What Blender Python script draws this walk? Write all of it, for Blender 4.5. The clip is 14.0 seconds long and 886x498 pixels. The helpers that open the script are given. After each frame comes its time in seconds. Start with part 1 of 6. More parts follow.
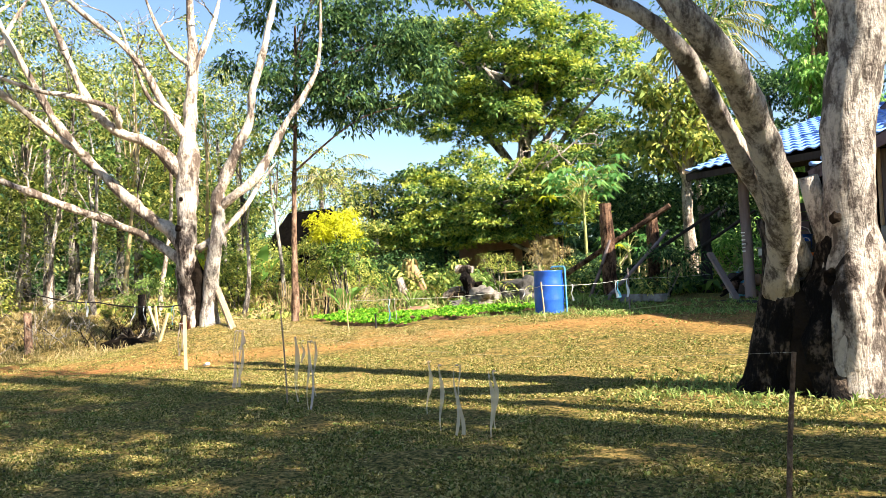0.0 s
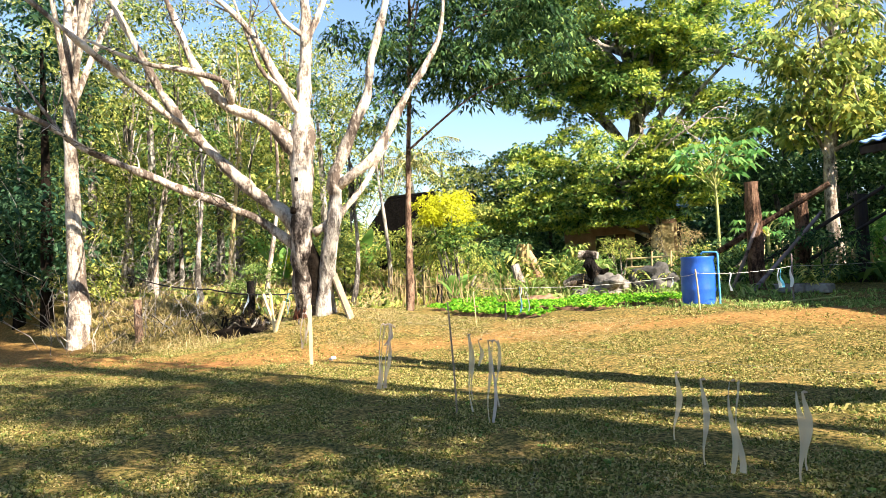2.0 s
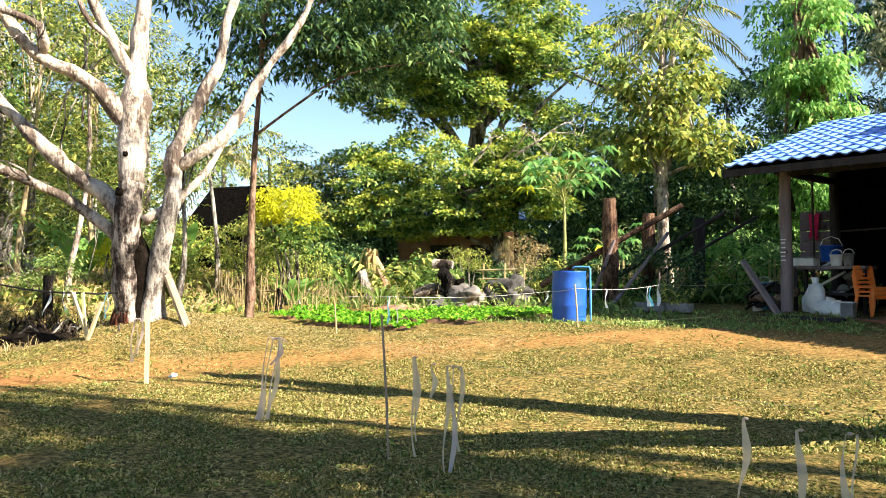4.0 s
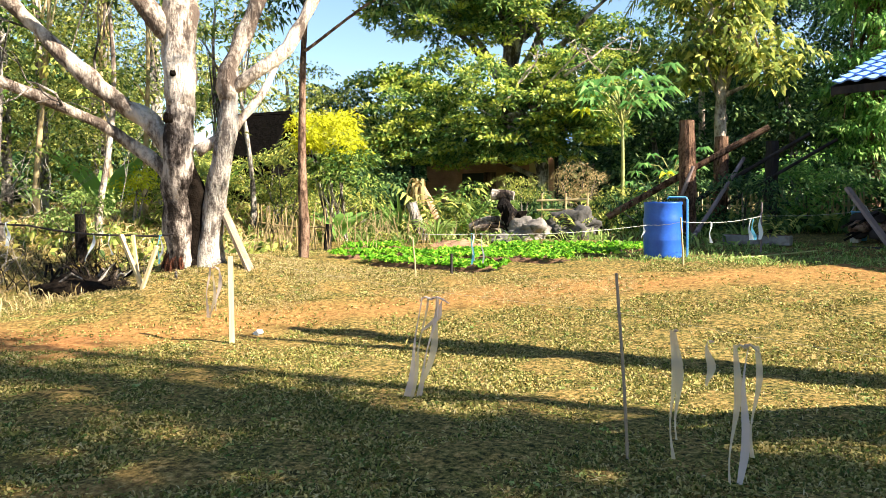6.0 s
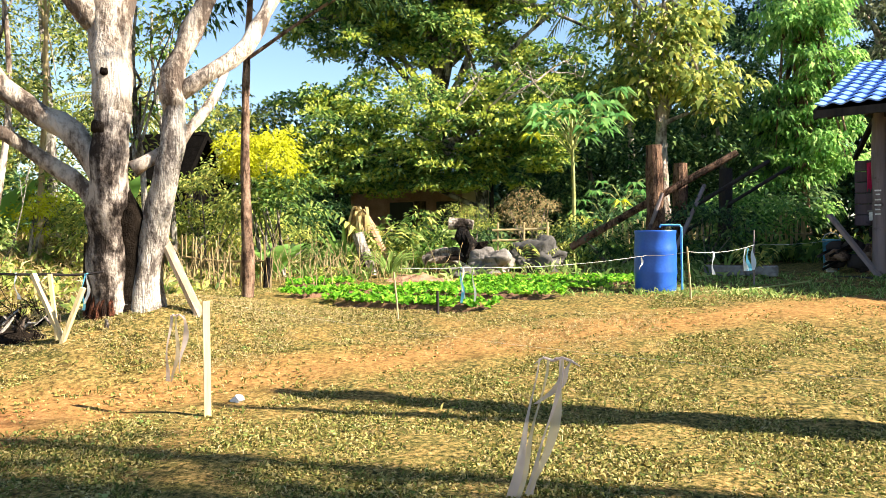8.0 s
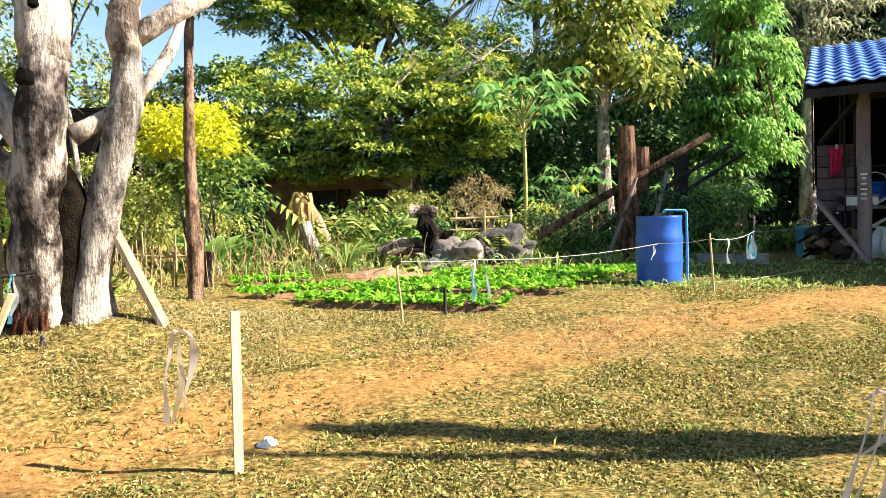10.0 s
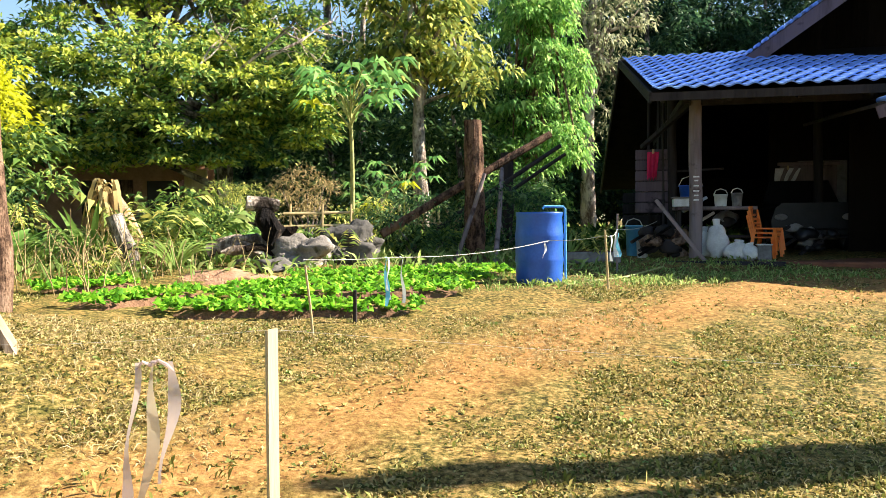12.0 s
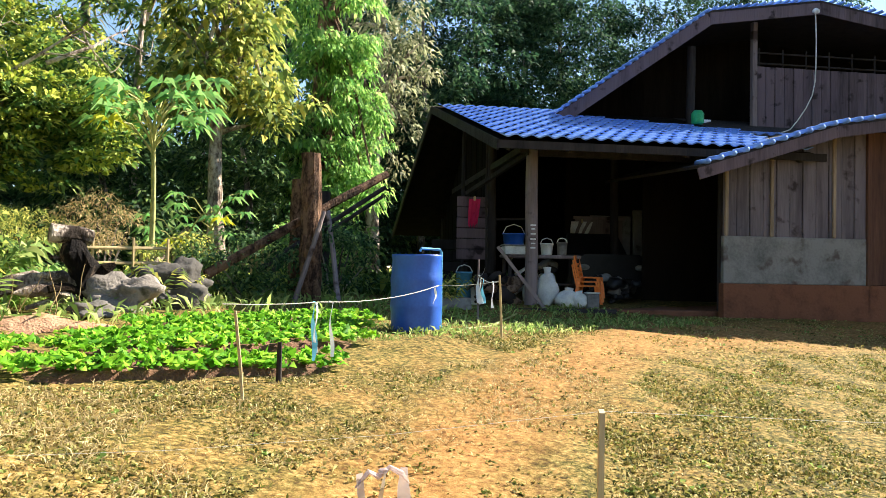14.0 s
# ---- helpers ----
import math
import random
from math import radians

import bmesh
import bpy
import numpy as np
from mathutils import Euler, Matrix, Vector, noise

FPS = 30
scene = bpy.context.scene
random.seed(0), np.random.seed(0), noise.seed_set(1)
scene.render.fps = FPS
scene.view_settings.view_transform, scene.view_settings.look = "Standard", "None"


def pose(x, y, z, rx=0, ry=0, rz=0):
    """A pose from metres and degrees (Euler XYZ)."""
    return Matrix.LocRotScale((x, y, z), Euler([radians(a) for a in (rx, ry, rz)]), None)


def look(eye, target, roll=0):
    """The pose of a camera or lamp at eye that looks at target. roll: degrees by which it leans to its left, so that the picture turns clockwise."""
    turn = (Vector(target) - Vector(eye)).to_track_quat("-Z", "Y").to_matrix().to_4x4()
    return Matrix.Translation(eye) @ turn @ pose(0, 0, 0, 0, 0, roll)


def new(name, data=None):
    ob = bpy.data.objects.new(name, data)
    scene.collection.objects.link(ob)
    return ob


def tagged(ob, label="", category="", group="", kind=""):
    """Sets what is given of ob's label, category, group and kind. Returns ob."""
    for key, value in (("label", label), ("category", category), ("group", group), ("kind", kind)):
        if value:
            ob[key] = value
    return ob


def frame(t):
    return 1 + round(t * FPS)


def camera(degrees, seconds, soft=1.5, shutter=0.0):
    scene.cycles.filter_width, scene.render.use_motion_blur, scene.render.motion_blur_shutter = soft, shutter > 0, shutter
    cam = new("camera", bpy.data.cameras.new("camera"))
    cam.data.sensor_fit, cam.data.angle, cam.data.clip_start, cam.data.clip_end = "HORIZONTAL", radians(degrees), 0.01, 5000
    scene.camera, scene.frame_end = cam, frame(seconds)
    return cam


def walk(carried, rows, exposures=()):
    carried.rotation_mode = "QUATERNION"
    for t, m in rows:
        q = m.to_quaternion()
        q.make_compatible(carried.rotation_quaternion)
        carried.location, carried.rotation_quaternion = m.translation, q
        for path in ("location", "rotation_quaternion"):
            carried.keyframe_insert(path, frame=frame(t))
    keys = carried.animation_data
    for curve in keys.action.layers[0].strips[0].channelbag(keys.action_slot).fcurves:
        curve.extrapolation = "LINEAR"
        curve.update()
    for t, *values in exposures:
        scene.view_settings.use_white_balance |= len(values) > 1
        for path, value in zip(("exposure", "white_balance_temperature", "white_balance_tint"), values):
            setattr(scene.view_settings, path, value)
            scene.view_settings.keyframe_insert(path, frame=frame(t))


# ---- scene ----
cam = camera(60.6, 14.0, 0.5)
PATH = [
    (0, (8.28, 4.737, 0.747), (7.219, 6.431, 0.83), -2.6),
    (0.5, (7.84, 4.857, 0.743), (6.724, 6.515, 0.796), -1.8),
    (1, (7.447, 4.973, 0.77), (6.187, 6.526, 0.813), -2.3),
    (1.5, (7.061, 5.083, 0.775), (5.749, 6.59, 0.856), -2.7),
    (2, (6.652, 5.23, 0.797), (5.434, 6.815, 0.853), -2.4),
    (2.5, (6.231, 5.423, 0.774), (5.174, 7.12, 0.813), -1.0),
    (3, (5.84, 5.573, 0.71), (5.005, 7.386, 0.823), -0.6),
    (5.5, (3.539, 6.395, 0.945), (2.805, 8.253, 0.859), -0.3),
    (6, (3.139, 6.568, 0.902), (2.411, 8.427, 0.774), -0.5),
    (6.5, (2.665, 6.819, 0.933), (2.034, 8.712, 0.81), -0.3),
    (7, (2.194, 7.048, 0.92), (1.674, 8.978, 0.85), -1.2),
    (7.5, (1.845, 7.298, 0.894), (1.374, 9.242, 0.852), -1.1),
    (10, (-0.068, 8.751, 0.825), (-0.198, 10.746, 0.754), -1.1),
    (10.5, (-0.506, 9.005, 0.811), (-0.426, 11.002, 0.758), -1.8),
    (11, (-0.817, 9.289, 0.776), (-0.505, 11.264, 0.743), -1.6),
    (11.5, (-1.118, 9.588, 0.755), (-0.667, 11.536, 0.702), -0.4),
    (12, (-1.504, 9.941, 0.751), (-0.98, 11.87, 0.677), -0.4),
    (12.5, (-1.807, 10.281, 0.738), (-1.224, 12.193, 0.688), -0.4),
    (13, (-2.159, 10.631, 0.688), (-1.487, 12.515, 0.652), 1.1),
    (13.5, (-2.506, 10.991, 0.688), (-1.72, 12.83, 0.644), 1.3),
    (14, (-2.677, 11.384, 0.7), (-1.52, 13.014, 0.751), 1.1),
]
walk(cam, [(t, look(eye, target, roll)) for t, eye, target, roll in PATH])

# ---- light ----
SUN = Vector((0.82, -0.045, 0.57)).normalized()
world = bpy.data.worlds.new("world")
scene.world = world
world.use_nodes = True
sky = world.node_tree.nodes.new("ShaderNodeTexSky")
sky.sky_type, sky.sun_disc, sky.ozone_density = "NISHITA", False, 2.2
sky.dust_density = 0.15
sky.sun_elevation, sky.sun_rotation = math.asin(SUN.z), math.atan2(SUN.x, SUN.y)
world.node_tree.links.new(sky.outputs["Color"], world.node_tree.nodes["Background"].inputs["Color"])
world.node_tree.nodes["Background"].inputs["Strength"].default_value = 0.064
sun_data = bpy.data.lights.new("sun", "SUN")
sun_data.energy, sun_data.angle, sun_data.color = 5.0, radians(0.5), (1.0, 0.91, 0.76)
sun = new("sun", sun_data)
sun.matrix_world = look(SUN * 60, (0, 0, 0))
scene.view_settings.exposure = 1.96

# ---- materials ----
def nodes_of(name):
    m = bpy.data.materials.new(name)
    m.use_nodes = True
    nt = m.node_tree
    return m, nt, nt.nodes["Principled BSDF"]


def surface(name, dark, light, scale=6.0, rough=0.8, bump=0.3, stretch=(1, 1, 1), metal=0.0, spec=0.3, spots=None, spot_at=0.62, vary=0.25):
    """Two-scale noise between two colours, an optional third colour in blotches, relief, and a slight change from object to object."""
    m, nt, bsdf = nodes_of(name)
    n, l = nt.nodes, nt.links
    tc, mp = n.new("ShaderNodeTexCoord"), n.new("ShaderNodeMapping")
    mp.inputs["Scale"].default_value = stretch
    l.new(tc.outputs["Object"], mp.inputs["Vector"])
    big, fine = n.new("ShaderNodeTexNoise"), n.new("ShaderNodeTexNoise")
    for tex, s in ((big, scale), (fine, scale * 7)):
        tex.inputs["Scale"].default_value, tex.inputs["Detail"].default_value = s, 5
        l.new(mp.outputs["Vector"], tex.inputs["Vector"])
    add = n.new("ShaderNodeMath")
    add.operation = "MULTIPLY_ADD"
    add.inputs[1].default_value = 0.45
    l.new(fine.outputs["Fac"], add.inputs[0])
    l.new(big.outputs["Fac"], add.inputs[2])
    info, vr = n.new("ShaderNodeObjectInfo"), n.new("ShaderNodeMath")
    vr.operation = "MULTIPLY_ADD"
    vr.inputs[1].default_value = vary
    l.new(info.outputs["Random"], vr.inputs[0])
    l.new(add.outputs[0], vr.inputs[2])
    ramp = n.new("ShaderNodeValToRGB")
    ramp.color_ramp.elements[0].position, ramp.color_ramp.elements[0].color = 0.5, (*dark, 1)
    ramp.color_ramp.elements[1].position, ramp.color_ramp.elements[1].color = 0.98, (*light, 1)
    l.new(vr.outputs[0], ramp.inputs["Fac"])
    out = ramp.outputs["Color"]
    if spots:
        sp, sr, mix = n.new("ShaderNodeTexNoise"), n.new("ShaderNodeValToRGB"), n.new("ShaderNodeMix")
        sp.inputs["Scale"].default_value, sp.inputs["Detail"].default_value = scale * 0.8, 8
        l.new(tc.outputs["Object"], sp.inputs["Vector"])
        sr.color_ramp.elements[0].position, sr.color_ramp.elements[1].position = spot_at - 0.04, spot_at + 0.04
        l.new(sp.outputs["Fac"], sr.inputs["Fac"])
        mix.data_type = "RGBA"
        l.new(sr.outputs["Color"], mix.inputs[0])
        l.new(out, mix.inputs[6])
        mix.inputs[7].default_value = (*spots, 1)
        out = mix.outputs[2]
    l.new(out, bsdf.inputs["Base Color"])
    bsdf.inputs["Roughness"].default_value, bsdf.inputs["Metallic"].default_value = rough, metal
    bsdf.inputs["Specular IOR Level"].default_value = spec
    if bump:
        bp = n.new("ShaderNodeBump")
        bp.inputs["Strength"].default_value, bp.inputs["Distance"].default_value = bump, 0.05
        l.new(add.outputs[0], bp.inputs["Height"])
        l.new(bp.outputs["Normal"], bsdf.inputs["Normal"])
    return m


def leafy(name, c1, c2, c3, glow=0.55, rough=0.6, mid=0.6, high=0.97, clear=0.0):
    """Leaves: three colours spread leaf by leaf, part of the light passing through."""
    m, nt, bsdf = nodes_of(name)
    n, l = nt.nodes, nt.links
    geo, ramp = n.new("ShaderNodeNewGeometry"), n.new("ShaderNodeValToRGB")
    e = ramp.color_ramp.elements
    e[0].position, e[0].color, e[1].position, e[1].color = 0.0, (*c1, 1), mid, (*c2, 1)
    x = e.new(high)
    x.color = (*c3, 1)
    l.new(geo.outputs["Random Per Island"], ramp.inputs["Fac"])
    l.new(ramp.outputs["Color"], bsdf.inputs["Base Color"])
    bsdf.inputs["Roughness"].default_value = rough
    bsdf.inputs["Specular IOR Level"].default_value = 0.18
    tr, mix = n.new("ShaderNodeBsdfTranslucent"), n.new("ShaderNodeMixShader")
    l.new(ramp.outputs["Color"], tr.inputs["Color"])
    mix.inputs["Fac"].default_value = glow * 0.9
    l.new(bsdf.outputs[0], mix.inputs[1])
    l.new(tr.outputs[0], mix.inputs[2])
    out = mix.outputs[0]
    if clear:
        film, see = n.new("ShaderNodeMixShader"), n.new("ShaderNodeBsdfTransparent")
        film.inputs["Fac"].default_value = clear
        l.new(out, film.inputs[1])
        l.new(see.outputs[0], film.inputs[2])
        out = film.outputs[0]
    l.new(out, n["Material Output"].inputs["Surface"])
    return m


def bark(name, dark, mid, pale, cut=0.47, scale=3.2, ridge=1.0):
    """Bark in stained plates: broad blotches, fine lichen and cracks that run up the stem."""
    m, nt, bsdf = nodes_of(name)
    n, l = nt.nodes, nt.links
    tc = n.new("ShaderNodeTexCoord")

    def tex(size, stretch, detail=7, rough=0.68):
        mp, t = n.new("ShaderNodeMapping"), n.new("ShaderNodeTexNoise")
        mp.inputs["Scale"].default_value = stretch
        t.inputs["Scale"].default_value, t.inputs["Detail"].default_value, t.inputs["Roughness"].default_value = size, detail, rough
        l.new(tc.outputs["Object"], mp.inputs["Vector"])
        l.new(mp.outputs["Vector"], t.inputs["Vector"])
        return t.outputs["Fac"]

    def mad(a, k, b):
        q = n.new("ShaderNodeMath")
        q.operation = "MULTIPLY_ADD"
        q.inputs[1].default_value = k
        l.new(a, q.inputs[0])
        l.new(b, q.inputs[2])
        return q.outputs[0]

    blot, fine, crack = tex(scale, (1, 1, 0.42), 7, 0.66), tex(scale * 6, (1, 1, 0.7)), tex(scale * 5, (1, 1, 0.16), 5, 0.6)
    zero = n.new("ShaderNodeValue")
    zero.outputs[0].default_value = -0.955
    mixed = mad(fine, 0.7, mad(crack, 0.35, mad(blot, 1.9, zero.outputs[0])))
    ramp = n.new("ShaderNodeValToRGB")
    e = ramp.color_ramp.elements
    lift = 0.045
    e[0].position, e[0].color = cut + lift - 0.15, (*dark, 1)
    e[1].position, e[1].color = cut + lift + 0.17, (*pale, 1)
    x = e.new(cut + lift)
    x.color = (*mid, 1)
    l.new(mixed, ramp.inputs["Fac"])
    l.new(ramp.outputs["Color"], bsdf.inputs["Base Color"])
    bsdf.inputs["Roughness"].default_value, bsdf.inputs["Specular IOR Level"].default_value = 0.92, 0.15
    bp = n.new("ShaderNodeBump")
    bp.inputs["Strength"].default_value, bp.inputs["Distance"].default_value = ridge, 0.04
    l.new(mad(crack, 1.2, fine), bp.inputs["Height"])
    l.new(bp.outputs["Normal"], bsdf.inputs["Normal"])
    return m


def ground_material():
    m, nt, bsdf = nodes_of("yard_ground")
    n, l = nt.nodes, nt.links
    tc = n.new("ShaderNodeTexCoord")

    def tex(scale, detail=6, rough=0.6):
        t = n.new("ShaderNodeTexNoise")
        t.inputs["Scale"].default_value, t.inputs["Detail"].default_value, t.inputs["Roughness"].default_value = scale, detail, rough
        l.new(tc.outputs["Object"], t.inputs["Vector"])
        return t.outputs["Fac"]

    def ramp(src, stops):
        r = n.new("ShaderNodeValToRGB")
        e = r.color_ramp.elements
        while len(e) < len(stops):
            e.new(0.5)
        for el, (p, c) in zip(e, stops):
            el.position, el.color = p, (*c, 1)
        l.new(src, r.inputs["Fac"])
        return r.outputs["Color"]

    grass = ramp(tex(24, 9, 0.75), [(0.40, (0.024, 0.022, 0.008)), (0.49, (0.14, 0.11, 0.03)), (0.57, (0.31, 0.205, 0.074)), (0.68, (0.53, 0.37, 0.16))])
    # tufts and worn spots of the turf
    tuft = ramp(tex(5.5, 7, 0.72), [(0.36, (0.45, 0.55, 0.42)), (0.47, (0.85, 0.92, 0.85)), (0.56, (1.08, 1.02, 1.0)), (0.68, (1.3, 1.18, 1.15))])
    blend = n.new("ShaderNodeMix")
    blend.data_type, blend.blend_type = "RGBA", "MULTIPLY"
    blend.inputs[0].default_value = 1.0
    l.new(grass, blend.inputs[6])
    l.new(tuft, blend.inputs[7])
    grass = blend.outputs[2]
    soil = ramp(tex(16, 9, 0.75), [(0.36, (0.14, 0.058, 0.02)), (0.5, (0.40, 0.18, 0.06)), (0.66, (0.56, 0.305, 0.125))])
    att = n.new("ShaderNodeAttribute")
    att.attribute_name = "soil"
    patch = n.new("ShaderNodeMath")
    patch.operation = "MULTIPLY_ADD"
    patch.inputs[1].default_value, patch.inputs[2].default_value = 1.1, -0.48
    l.new(tex(2.2, 8, 0.7), patch.inputs[0])
    mask = n.new("ShaderNodeMath")
    mask.operation, mask.use_clamp = "ADD", True
    l.new(att.outputs["Fac"], mask.inputs[0])
    l.new(patch.outputs[0], mask.inputs[1])
    mix = n.new("ShaderNodeMix")
    mix.data_type = "RGBA"
    l.new(mask.outputs[0], mix.inputs[0])
    l.new(grass, mix.inputs[6])
    l.new(soil, mix.inputs[7])
    l.new(mix.outputs[2], bsdf.inputs["Base Color"])
    bsdf.inputs["Roughness"].default_value = 0.95
    bsdf.inputs["Specular IOR Level"].default_value = 0.1
    bp = n.new("ShaderNodeBump")
    bp.inputs["Strength"].default_value, bp.inputs["Distance"].default_value = 0.5, 0.025
    l.new(tex(34), bp.inputs["Height"])
    l.new(bp.outputs["Normal"], bsdf.inputs["Normal"])
    return m


GROUND = ground_material()
BARK_PALE = bark("pale_bark", (0.13, 0.095, 0.075), (0.40, 0.325, 0.265), (0.64, 0.54, 0.45), 0.47)
BARK_GREY = bark("grey_bark", (0.055, 0.045, 0.038), (0.22, 0.19, 0.165), (0.46, 0.41, 0.36), 0.48, 4.0)
BARK_BROWN = bark("brown_bark", (0.07, 0.04, 0.027), (0.20, 0.12, 0.08), (0.33, 0.215, 0.15), 0.45, 6.0)
BARK_MOTTLED = bark("mottled_dark_bark", (0.03, 0.022, 0.018), (0.17, 0.135, 0.115), (0.52, 0.44, 0.375), 0.495, 3.6)
BARK_STEM = bark("grey_white_bark", (0.13, 0.105, 0.09), (0.36, 0.31, 0.27), (0.60, 0.53, 0.46), 0.45, 6.5)
# Charred bark; its near black also stands for shade between stems.
BARK_DARK = surface("charred_and_shaded_bark", (0.003, 0.0025, 0.002), (0.022, 0.016, 0.012), 9.0, 0.95, 1.0, spec=0.03)
STEM_GREEN = surface("green_stem", (0.22, 0.23, 0.07), (0.45, 0.43, 0.16), 9.0, 0.6, 0.2)
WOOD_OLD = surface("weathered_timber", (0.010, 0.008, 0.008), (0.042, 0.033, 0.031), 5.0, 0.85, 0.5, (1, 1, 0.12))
WOOD_RED = bark("red_brown_timber", (0.035, 0.018, 0.012), (0.12, 0.065, 0.042), (0.24, 0.14, 0.09), 0.46, 6.0)
WOOD_LIGHT = surface("fresh_split_wood", (0.40, 0.28, 0.13), (0.64, 0.50, 0.27), 8.0, 0.7, 0.2, (1, 1, 0.1))
WOOD_GREY = surface("grey_boards", (0.075, 0.055, 0.053), (0.26, 0.20, 0.195), 4.0, 0.85, 0.5, (1, 1, 0.1), spots=(0.06, 0.038, 0.034))
WOOD_DRY = surface("worn_grey_brown_wood", (0.16, 0.11, 0.07), (0.40, 0.30, 0.21), 6.0, 0.9, 0.5, (1, 1, 0.15))
STALK = surface("dry_stalks", (0.15, 0.10, 0.045), (0.40, 0.30, 0.15), 9.0, 0.8, 0.2, (1, 1, 0.2), vary=0.1)
BAMBOO = surface("dry_bamboo", (0.28, 0.19, 0.09), (0.55, 0.42, 0.22), 8.0, 0.6, 0.2, (1, 1, 0.1))
TILE = surface("blue_roof_tile", (0.07, 0.17, 0.52), (0.20, 0.36, 0.82), 3.0, 0.3, 0.1, spec=0.6, vary=0.5)
DRUM = surface("blue_plastic", (0.012, 0.075, 0.40), (0.025, 0.12, 0.55), 5.0, 0.38, 0.08, spec=0.5, vary=0.0)
PIPE = surface("pale_blue_pipe", (0.08, 0.32, 0.55), (0.16, 0.45, 0.66), 6.0, 0.4, 0.05, vary=0.0)
ROPE = surface("pale_cord", (0.45, 0.42, 0.36), (0.75, 0.72, 0.65), 20, 0.9, 0.2)
RIBBON_TAN = leafy("faded_tan_ribbon", (0.62, 0.50, 0.36), (0.74, 0.62, 0.46), (0.64, 0.48, 0.42), 0.5, 0.6, clear=0.18)
RIBBON_PINK = leafy("faded_pink_ribbon", (0.60, 0.48, 0.45), (0.72, 0.60, 0.57), (0.55, 0.44, 0.42), 0.5, 0.6, clear=0.15)
RIBBON_WHITE = leafy("white_ribbon", (0.75, 0.77, 0.78), (0.82, 0.84, 0.85), (0.70, 0.74, 0.78), 0.3, 0.6)
RIBBON_BLUE = leafy("pale_blue_ribbon", (0.10, 0.45, 0.66), (0.18, 0.55, 0.74), (0.14, 0.50, 0.62), 0.3, 0.6)
STONE = surface("grey_boulder", (0.075, 0.066, 0.058), (0.24, 0.21, 0.185), 5.0, 0.9, 0.6, spots=(0.06, 0.055, 0.035))
STONE_DARK = surface("dark_boulder", (0.035, 0.032, 0.03), (0.12, 0.11, 0.10), 3.0, 0.9, 0.5)
EARTH = surface("turned_soil", (0.06, 0.03, 0.018), (0.20, 0.105, 0.06), 7.0, 0.95, 0.8)
STRAW = surface("sandy_bank", (0.24, 0.12, 0.07), (0.46, 0.27, 0.165), 6.0, 0.95, 0.8, spots=(0.18, 0.13, 0.05))
CONCRETE = surface("rough_concrete", (0.11, 0.105, 0.10), (0.27, 0.255, 0.24), 4.0, 0.9, 0.4, spots=(0.12, 0.09, 0.08))
CLAY = surface("red_clay_plinth", (0.085, 0.03, 0.018), (0.22, 0.09, 0.05), 4.0, 0.95, 0.5)
BRICK = surface("pink_brick_wall", (0.30, 0.15, 0.10), (0.58, 0.33, 0.24), 3.0, 0.9, 0.3)
BLACK = surface("black_paint", (0.004, 0.004, 0.005), (0.013, 0.013, 0.015), 5.0, 0.4, 0.05, spec=0.35)
WHITE = surface("dirty_white_plastic", (0.52, 0.50, 0.47), (0.80, 0.79, 0.76), 6.0, 0.6, 0.2, spots=(0.35, 0.31, 0.27), spot_at=0.68)
ORANGE = surface("orange_plastic", (0.88, 0.17, 0.025), (0.95, 0.27, 0.06), 4.0, 0.4, 0.05)
RED = surface("red_cloth", (0.42, 0.01, 0.06), (0.65, 0.03, 0.12), 9.0, 0.9, 0.3)
GREEN = surface("green_plastic", (0.01, 0.22, 0.07), (0.03, 0.40, 0.14), 5.0, 0.4, 0.05)
L_MANGO = leafy("mango_leaves", (0.018, 0.065, 0.022), (0.19, 0.33, 0.08), (0.55, 0.60, 0.17), 0.5, mid=0.58, high=0.97)
# Young mango leaves, kept light to stand in for sunlit foliage.
L_FLUSH_LIT = leafy("lit_new_mango_leaves", (0.26, 0.36, 0.05), (0.56, 0.60, 0.09), (0.80, 0.78, 0.20), 0.5)
L_DARK = leafy("dark_leaves", (0.010, 0.032, 0.014), (0.075, 0.16, 0.058), (0.24, 0.34, 0.11), 0.45)
L_MID = leafy("green_leaves", (0.016, 0.048, 0.014), (0.14, 0.25, 0.052), (0.42, 0.48, 0.12), 0.45)
L_BRIGHT = leafy("bright_leaves", (0.08, 0.22, 0.05), (0.27, 0.50, 0.12), (0.54, 0.70, 0.22))
L_TEAK = leafy("large_mottled_leaves", (0.05, 0.10, 0.025), (0.36, 0.43, 0.10), (0.74, 0.66, 0.17), 0.48)
L_GREY = leafy("grey_green_leaves", (0.12, 0.145, 0.065), (0.32, 0.34, 0.19), (0.55, 0.54, 0.36))
L_YELLOW = leafy("yellow_leaves", (0.46, 0.48, 0.02), (0.64, 0.63, 0.02), (0.74, 0.73, 0.06), 0.4)
L_VEG = leafy("vegetable_leaves", (0.05, 0.18, 0.012), (0.17, 0.44, 0.022), (0.42, 0.68, 0.07), 0.42)
L_DRY = leafy("dry_grass", (0.26, 0.19, 0.08), (0.46, 0.35, 0.16), (0.60, 0.50, 0.28), 0.3, 0.8)
L_GRASS = leafy("lawn_grass", (0.045, 0.066, 0.014), (0.21, 0.225, 0.05), (0.55, 0.45, 0.17), 0.35, 0.7, mid=0.5)
L_TURF = leafy("creeping_turf", (0.065, 0.07, 0.016), (0.31, 0.25, 0.07), (0.60, 0.47, 0.20), 0.35, 0.7, mid=0.55)
L_LAWN = leafy("green_lawn_blades", (0.05, 0.07, 0.014), (0.21, 0.22, 0.05), (0.50, 0.40, 0.14), 0.35, 0.7)
L_WEED = leafy("weed_leaves", (0.09, 0.16, 0.035), (0.27, 0.39, 0.10), (0.50, 0.56, 0.21))
